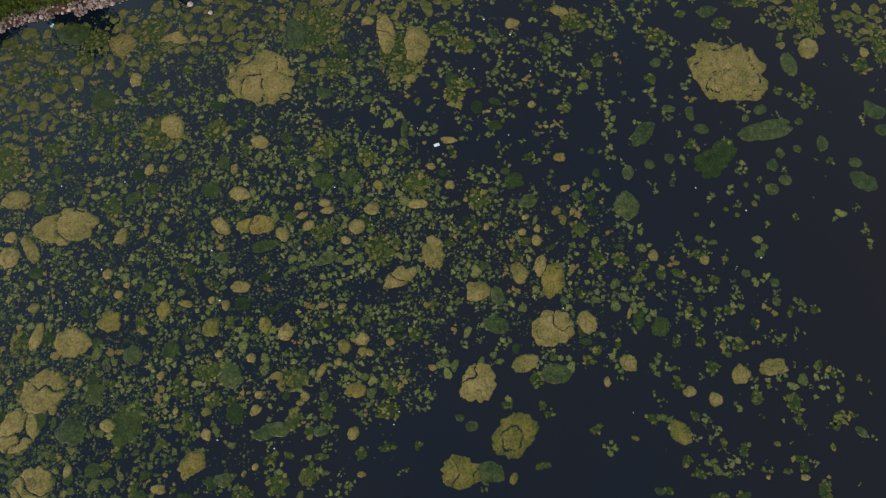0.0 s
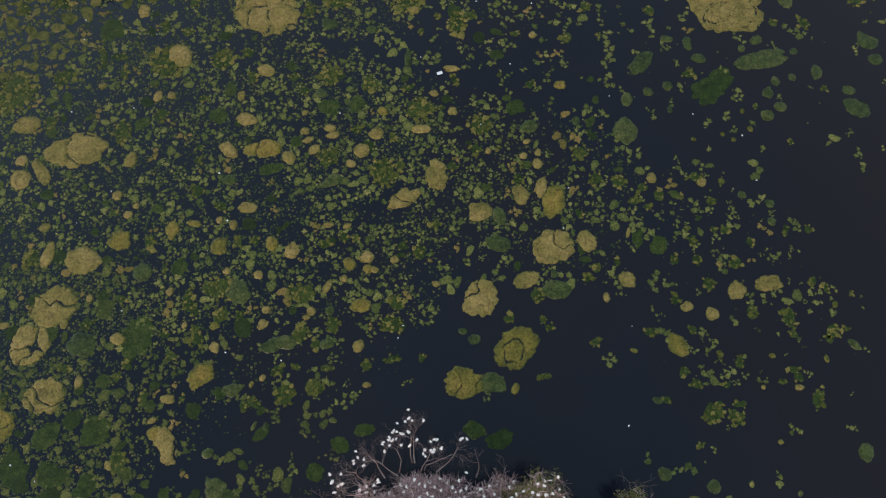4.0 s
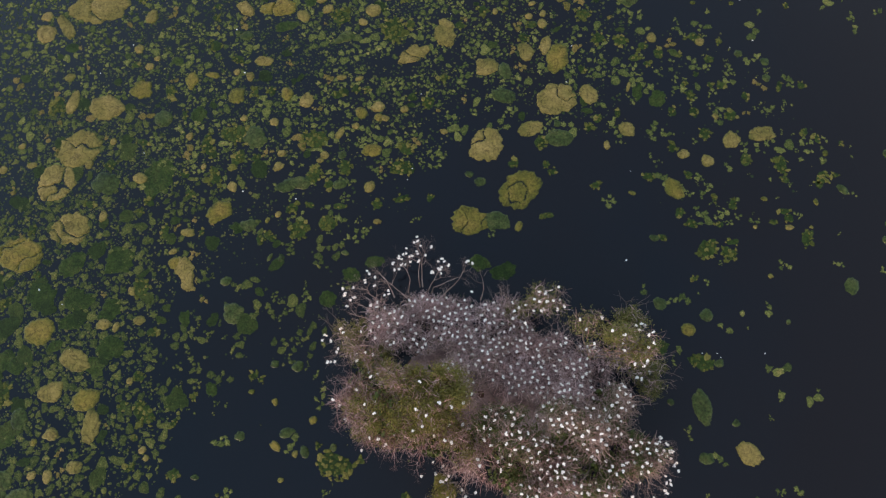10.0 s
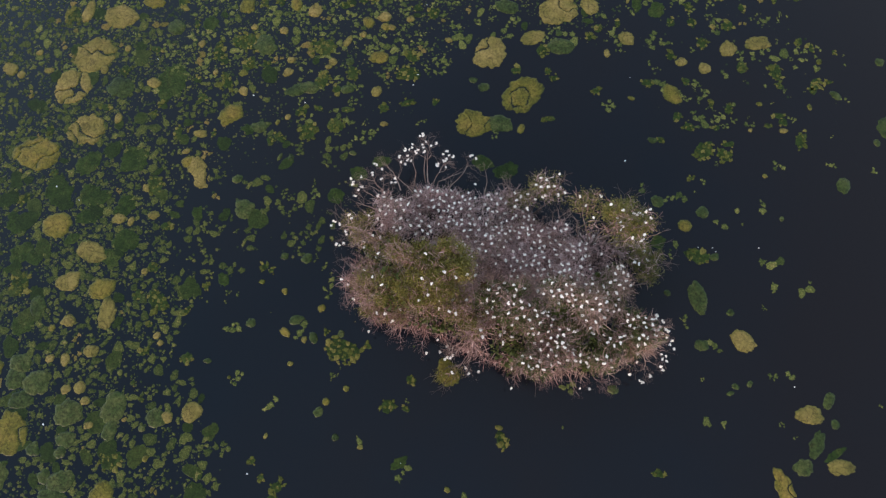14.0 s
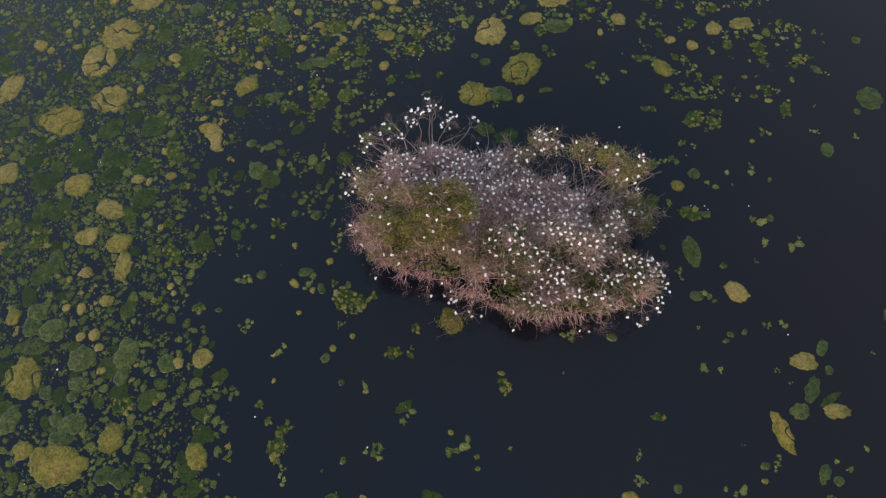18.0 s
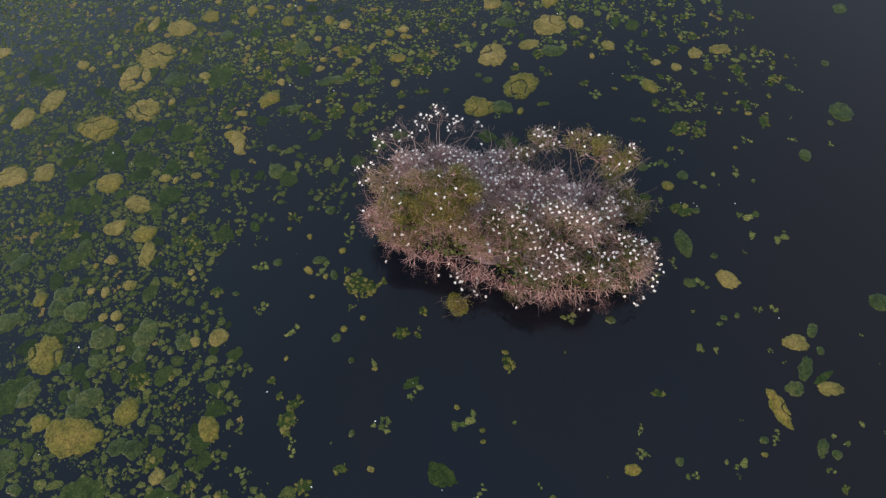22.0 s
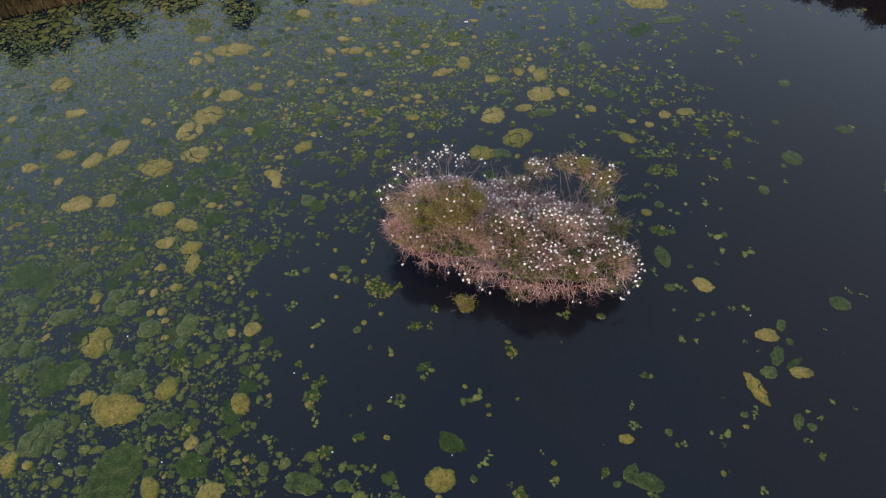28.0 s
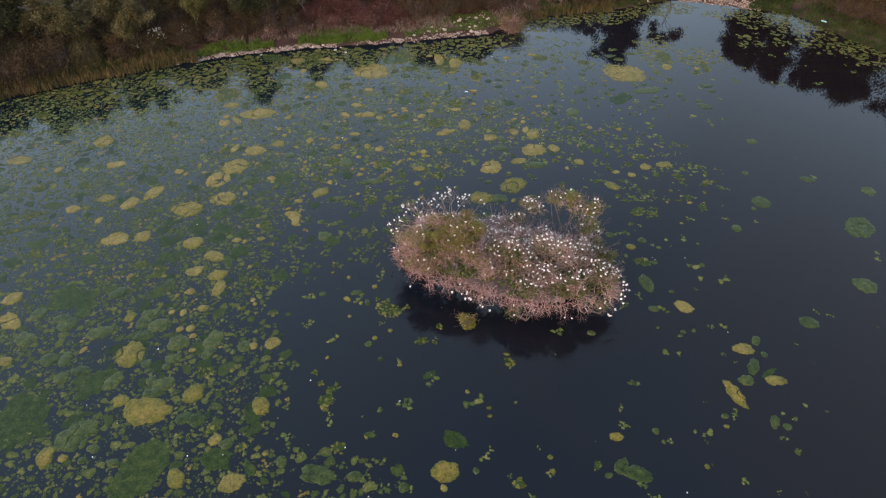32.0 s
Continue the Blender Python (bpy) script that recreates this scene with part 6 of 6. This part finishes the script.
stone_rng = np.random.default_rng(51)
stone_kinds = [thing("stone", stony(0.28, k, 0.6), STONE, "pale rounded stone on the pond's bank", "stone", "stones along the shore") for k in range(5)]
used = 0
for n, lo, hi, near, far in ((60, -64, -36, -0.2, 0.9), (30, -22, -1, 0.3, 1.6), (95, -17, 2, 2.2, 8.5), (70, 46, 64, -0.4, 5), (10, 34, 44, 0.5, 3)):
    for x, y, z in shore_points(n, lo, hi, near, far, stone_rng):
        m = pose(x, y, z + 0.03, stone_rng.uniform(-15, 15), stone_rng.uniform(-15, 15), stone_rng.uniform(0, 360)) @ Matrix.Scale((0.45 if near < 2 else 0.6) + 1.0 * stone_rng.random() ** 2, 4)
        if used < 5:
            stone_kinds[used].matrix_basis = m
        else:
            copy_thing(stone_kinds[used % 5], m)
        used += 1
for x, y, s in ((-34.0, 65.0, 0.9), (-31.6, 63.9, 0.7), (-33.0, 66.2, 0.6)):
    copy_thing(stone_kinds[1], pose(x, y, 0.02, 0, 0, x * 40) @ Matrix.Scale(s * 1.2, 4))
gravel_rng = np.random.default_rng(52)
g = np.concatenate([shore_points(3000, -66, -34, -0.3, 1.5, gravel_rng), shore_points(1500, -30, -1, -0.2, 1.6, gravel_rng), shore_points(5200, 45, 64.5, -0.6, 7, gravel_rng)])
g = g[gravel_rng.random(len(g)) < 0.45 + 0.9 * wavy(g[:, 0], g[:, 1], 0.8, 3.0) + 0.8 * wavy(g[:, 0], g[:, 1], 2.7, 1.0)]
gv, gf = sticks(g, g + np.column_stack([gravel_rng.normal(0, 0.05, (len(g), 2)), gravel_rng.uniform(0.05, 0.16, len(g))]), gravel_rng.uniform(0.07, 0.2, len(g)), gravel_rng.uniform(0.03, 0.08, len(g)), 5)
thing("gravel", mesh_np("gravel", gv, gf), STONE, "pale gravel along the water's edge", "gravel", kind="stuff")


def bank_tree(label, height, spread, leaf_mat, seed, leaves=10000, leaf_size=0.31, trunk_mat=None, open_crown=False, full=False):
    """An upright tree with forking limbs and leaf clumps at their ends."""
    rng, pr = np.random.default_rng(seed), random.Random(seed)
    root = tagged(new("tree"), label, "tree", "trees on the far bank")
    limbs, tips = grow((0, 0, -0.3), (pr.uniform(-0.1, 0.1), pr.uniform(-0.1, 0.1), 1), height * 0.36, height * 0.018, 4 if not open_crown else 3, pr, 0.5, (2, 3), 0.74, 0.2)
    tall = max(t.z for t in tips)
    wide = max(max(abs(t.x), abs(t.y)) for t in tips)
    for k, (a, b, r0, r1, d) in enumerate(limbs):
        limbs[k] = (Vector((a.x * spread / wide, a.y * spread / wide, a.z * height * 0.93 / tall)), Vector((b.x * spread / wide, b.y * spread / wide, b.z * height * 0.93 / tall)), r0, r1, d)
    deepest = max(l[4] for l in limbs)
    part("trunk", limb_mesh("trunk", [l for l in limbs if l[4] == deepest], 7), trunk_mat or BARK, root)
    part("limb", limb_mesh("limb", [l for l in limbs if l[4] < deepest], 4), trunk_mat or BARK, root)
    c = np.array([t for t in tips]) * [spread / wide, spread / wide, height * 0.93 / tall]
    if not open_crown:
        low = np.array([l[1] for l in limbs if l[4] < deepest])
        c = np.concatenate([c, low, low * [1.25, 1.25, 0.62]] if full else [c, low])
        c = c[c[:, 2] > height * 0.22]
    c = np.concatenate([c, c + rng.normal(0, 0.5, c.shape)])
    pick = rng.integers(0, len(c), leaves)
    p = c[pick] + rng.normal(0, 1, (leaves, 3)) * [0.5, 0.5, 0.34] * (0.75 + 0.05 * spread)
    part("crown", mesh_np("crown", *leaf_cloud(p, leaf_size, rng)), leaf_mat, root, kind="stuff")
    return root


def place(proto, spots, rng, first=True):
    for k, (x, y, s) in enumerate(spots):
        m = pose(x, y, float(ground_height(x, y)) - 0.1, 0, 0, rng.uniform(0, 360)) @ Matrix.Scale(s, 4)
        if k == 0 and first:
            proto.matrix_basis = m
        else:
            copy_thing(proto, m)


wood = random.Random(77)
kinds = [bank_tree("grey-green gum tree in dense woodland", 12, 4.2, BANK_GREY, 61), bank_tree("rusty brown-leaved tree in dense woodland", 10, 4.0, BANK_RUST, 62),
         bank_tree("dark green tree in dense woodland", 13, 4.5, BANK_DARK, 63, 18000, 0.34, full=True), bank_tree("olive-leaved tree with pale trunk", 11, 3.6, BANK_OLIVE, 64, 8000, trunk_mat=PALE_TWIG),
         bank_tree("sparse grey-green tree with bare limbs", 11, 4.0, BANK_GREY, 65, 4200, trunk_mat=PALE_TWIG, open_crown=True)]
spots_of = [[] for _ in kinds]
shore_x = np.array(NORTH_SHORE, float)
for k in range(95):
    x = -128 + (k * 1.62) % 134 + wood.uniform(-2, 2)
    inland = 8 + 34 * ((k * 0.618) % 1) if x > -62 else 6 + 36 * ((k * 0.618) % 1)
    if x > -40:
        inland += 7
    y = float(np.interp(x, shore_x[:, 0], shore_x[:, 1])) + inland
    spots_of[wood.choice((0, 0, 1, 1, 2, 3, 3, 4))].append((x, y, wood.uniform(0.85, 1.15) + 0.2 * max(0, inland - 22) / 20))
spots_of[2] += [(33, 101, 1.15), (39, 104, 1.15), (64, 101, 1.1), (69, 101, 1.35), (76, 98, 1.3), (82, 95, 1.4), (89, 91, 1.35), (96, 86, 1.4), (103, 82, 1.4), (72, 106, 1.4), (92, 97, 1.6)]
spots_of[4] += [(46, 101, 1.35), (27, 100, 1.0)]
for proto, where in zip(kinds, spots_of):
    place(proto, where, wood)


def shrub(label, size, tall, leaf_mat, twig_mat, seed, leaves=500, twigs=260):
    rng = np.random.default_rng(seed)
    root = tagged(new("shrub"), label, "shrub", "shrubs on the far bank")
    lobe = (0, 0, tall * 0.45, size, size, tall * 0.55)
    p, d = dome_points(lobe, twigs, rng, 0.6, -0.7)
    foot = np.column_stack([rng.normal(0, size * 0.15, (len(p), 2)), np.full(len(p), -0.1)])
    part("stem", mesh_np("stems", *sticks(foot, p, 0.03, 0.01)), twig_mat, root, kind="stuff")
    c, d = dome_points(lobe, 40, rng, 0.25, -0.5)
    p = c[rng.integers(0, len(c), leaves)] + rng.normal(0, 0.3 * size ** 0.5, (leaves, 3))
    part("foliage", mesh_np("foliage", *leaf_cloud(p, 0.2, rng)), leaf_mat, root, kind="stuff")
    return root


shrubs = [shrub("rusty brown shrub under the trees", 2.3, 3.4, BANK_RUST, BARK, 71, 3000), shrub("grey-green shrub under the trees", 2.4, 3.8, BANK_GREY, BARK, 72, 3000), shrub("dry rosy shrub on the bank", 1.6, 1.8, DRY_GRASS, ROSY_TWIG, 73, 260, 420)]
spots_of = [[] for _ in shrubs]
for k in range(210):
    x = -122 + (k * 1.37) % 128 + wood.uniform(-1.5, 1.5)
    inland = (5.5 if x < -60 else 6.5) + 24 * ((k * 0.755) % 1) ** 1.5 + (3 if x > -40 else 0)
    if -45 < x < -20 and inland < 17:
        continue
    spots_of[wood.choice((0, 0, 0, 0, 1, 1, 2))].append((x, float(np.interp(x, shore_x[:, 0], shore_x[:, 1])) + inland, wood.uniform(0.8, 1.4)))
for k in range(14):
    spots_of[wood.choice((0, 1))].append((12 + k * 2.4, float(np.interp(12 + k * 2.4, shore_x[:, 0], shore_x[:, 1])) + wood.uniform(5, 12), wood.uniform(0.8, 1.2)))
for k in range(16):
    spots_of[0].append((82 + k * 1.6, float(np.interp(82 + k * 1.6, shore_x[:, 0], shore_x[:, 1])) + wood.uniform(15, 24), wood.uniform(0.8, 1.3)))
for proto, where in zip(shrubs, spots_of):
    place(proto, where, wood)
dry = shrub("large dry brown shrub at the water's edge", 3.2, 3.6, REED, ROSY_TWIG, 74, 4200, 1200)
dry.location = (4.4, 75.6, 0.1)
red = shrub("low dark red shrub on the wooded bank", 1.9, 1.7, RED_GRASS, ROSY_TWIG, 76, 2200, 300)
place(red, [(-42.5 + 1.75 * k + wood.uniform(-0.6, 0.6), 76.5 + wood.uniform(-1.0, 5.5), wood.uniform(0.8, 1.25)) for k in range(13)], wood)
pale = shrub("olive shrub dotted with pale cream blossom", 1.9, 3.8, BANK_OLIVE, BARK, 75, 1600, 200)
tops, out = dome_points((0, 0, 1.9, 2.0, 2.0, 2.3), 70, np.random.default_rng(78), 0.1, 0.0)
part("blossom", mesh_np("blossom", *leaf_cloud(np.repeat(tops, 3, 0) + np.random.default_rng(79).normal(0, 0.09, (len(tops) * 3, 3)), 0.2, np.random.default_rng(80), 0.8, 0.75)), BIRD_AND_BLOSSOM_WHITE, pale, "pale cream blossom", "stuff")
place(pale, [(-66, 65.2, 1.0), (-71, 62.6, 1.05), (-75, 60.4, 0.9), (-94, 59, 1.3)], wood)

# ---- litter ----
def scrap(label, size, x, y, z, turn, colour):
    bm = bmesh.new()
    bmesh.ops.create_grid(bm, x_segments=6, y_segments=5, size=size)
    for v in bm.verts:
        v.co.z = 0.25 * size + 0.35 * size * noise.noise(v.co / size * 1.4 + Vector((x, y, 0)))
        v.co.y *= 0.55
    bmesh.ops.solidify(bm, geom=bm.faces[:], thickness=0.02)
    me = bpy.data.meshes.new("scrap")
    bm.to_mesh(me)
    bm.free()
    ob = thing("litter", me, colour, label, "litter", "scraps of litter")
    ob.matrix_world = pose(x, y, z, 0, 0, turn)


AQUA = material("aqua_plastic", [(0.25, 0.5, 0.52), (0.4, 0.62, 0.62), (0.6, 0.75, 0.75)], 4, 20, 0.5, 0)
scrap("crumpled white plastic scrap on the water", 0.3, -5.7, 47.6, 0.03, 20, WHITE_BITS)
scrap("pale aqua plastic scrap near the shore", 0.25, -49.4, 62.2, 0.03, 60, AQUA)
scrap("pale aqua plastic sheet on the grassy bank", 0.55, 76.0, 81.5, float(ground_height(76.0, 81.5)) + 0.45, -35, AQUA)
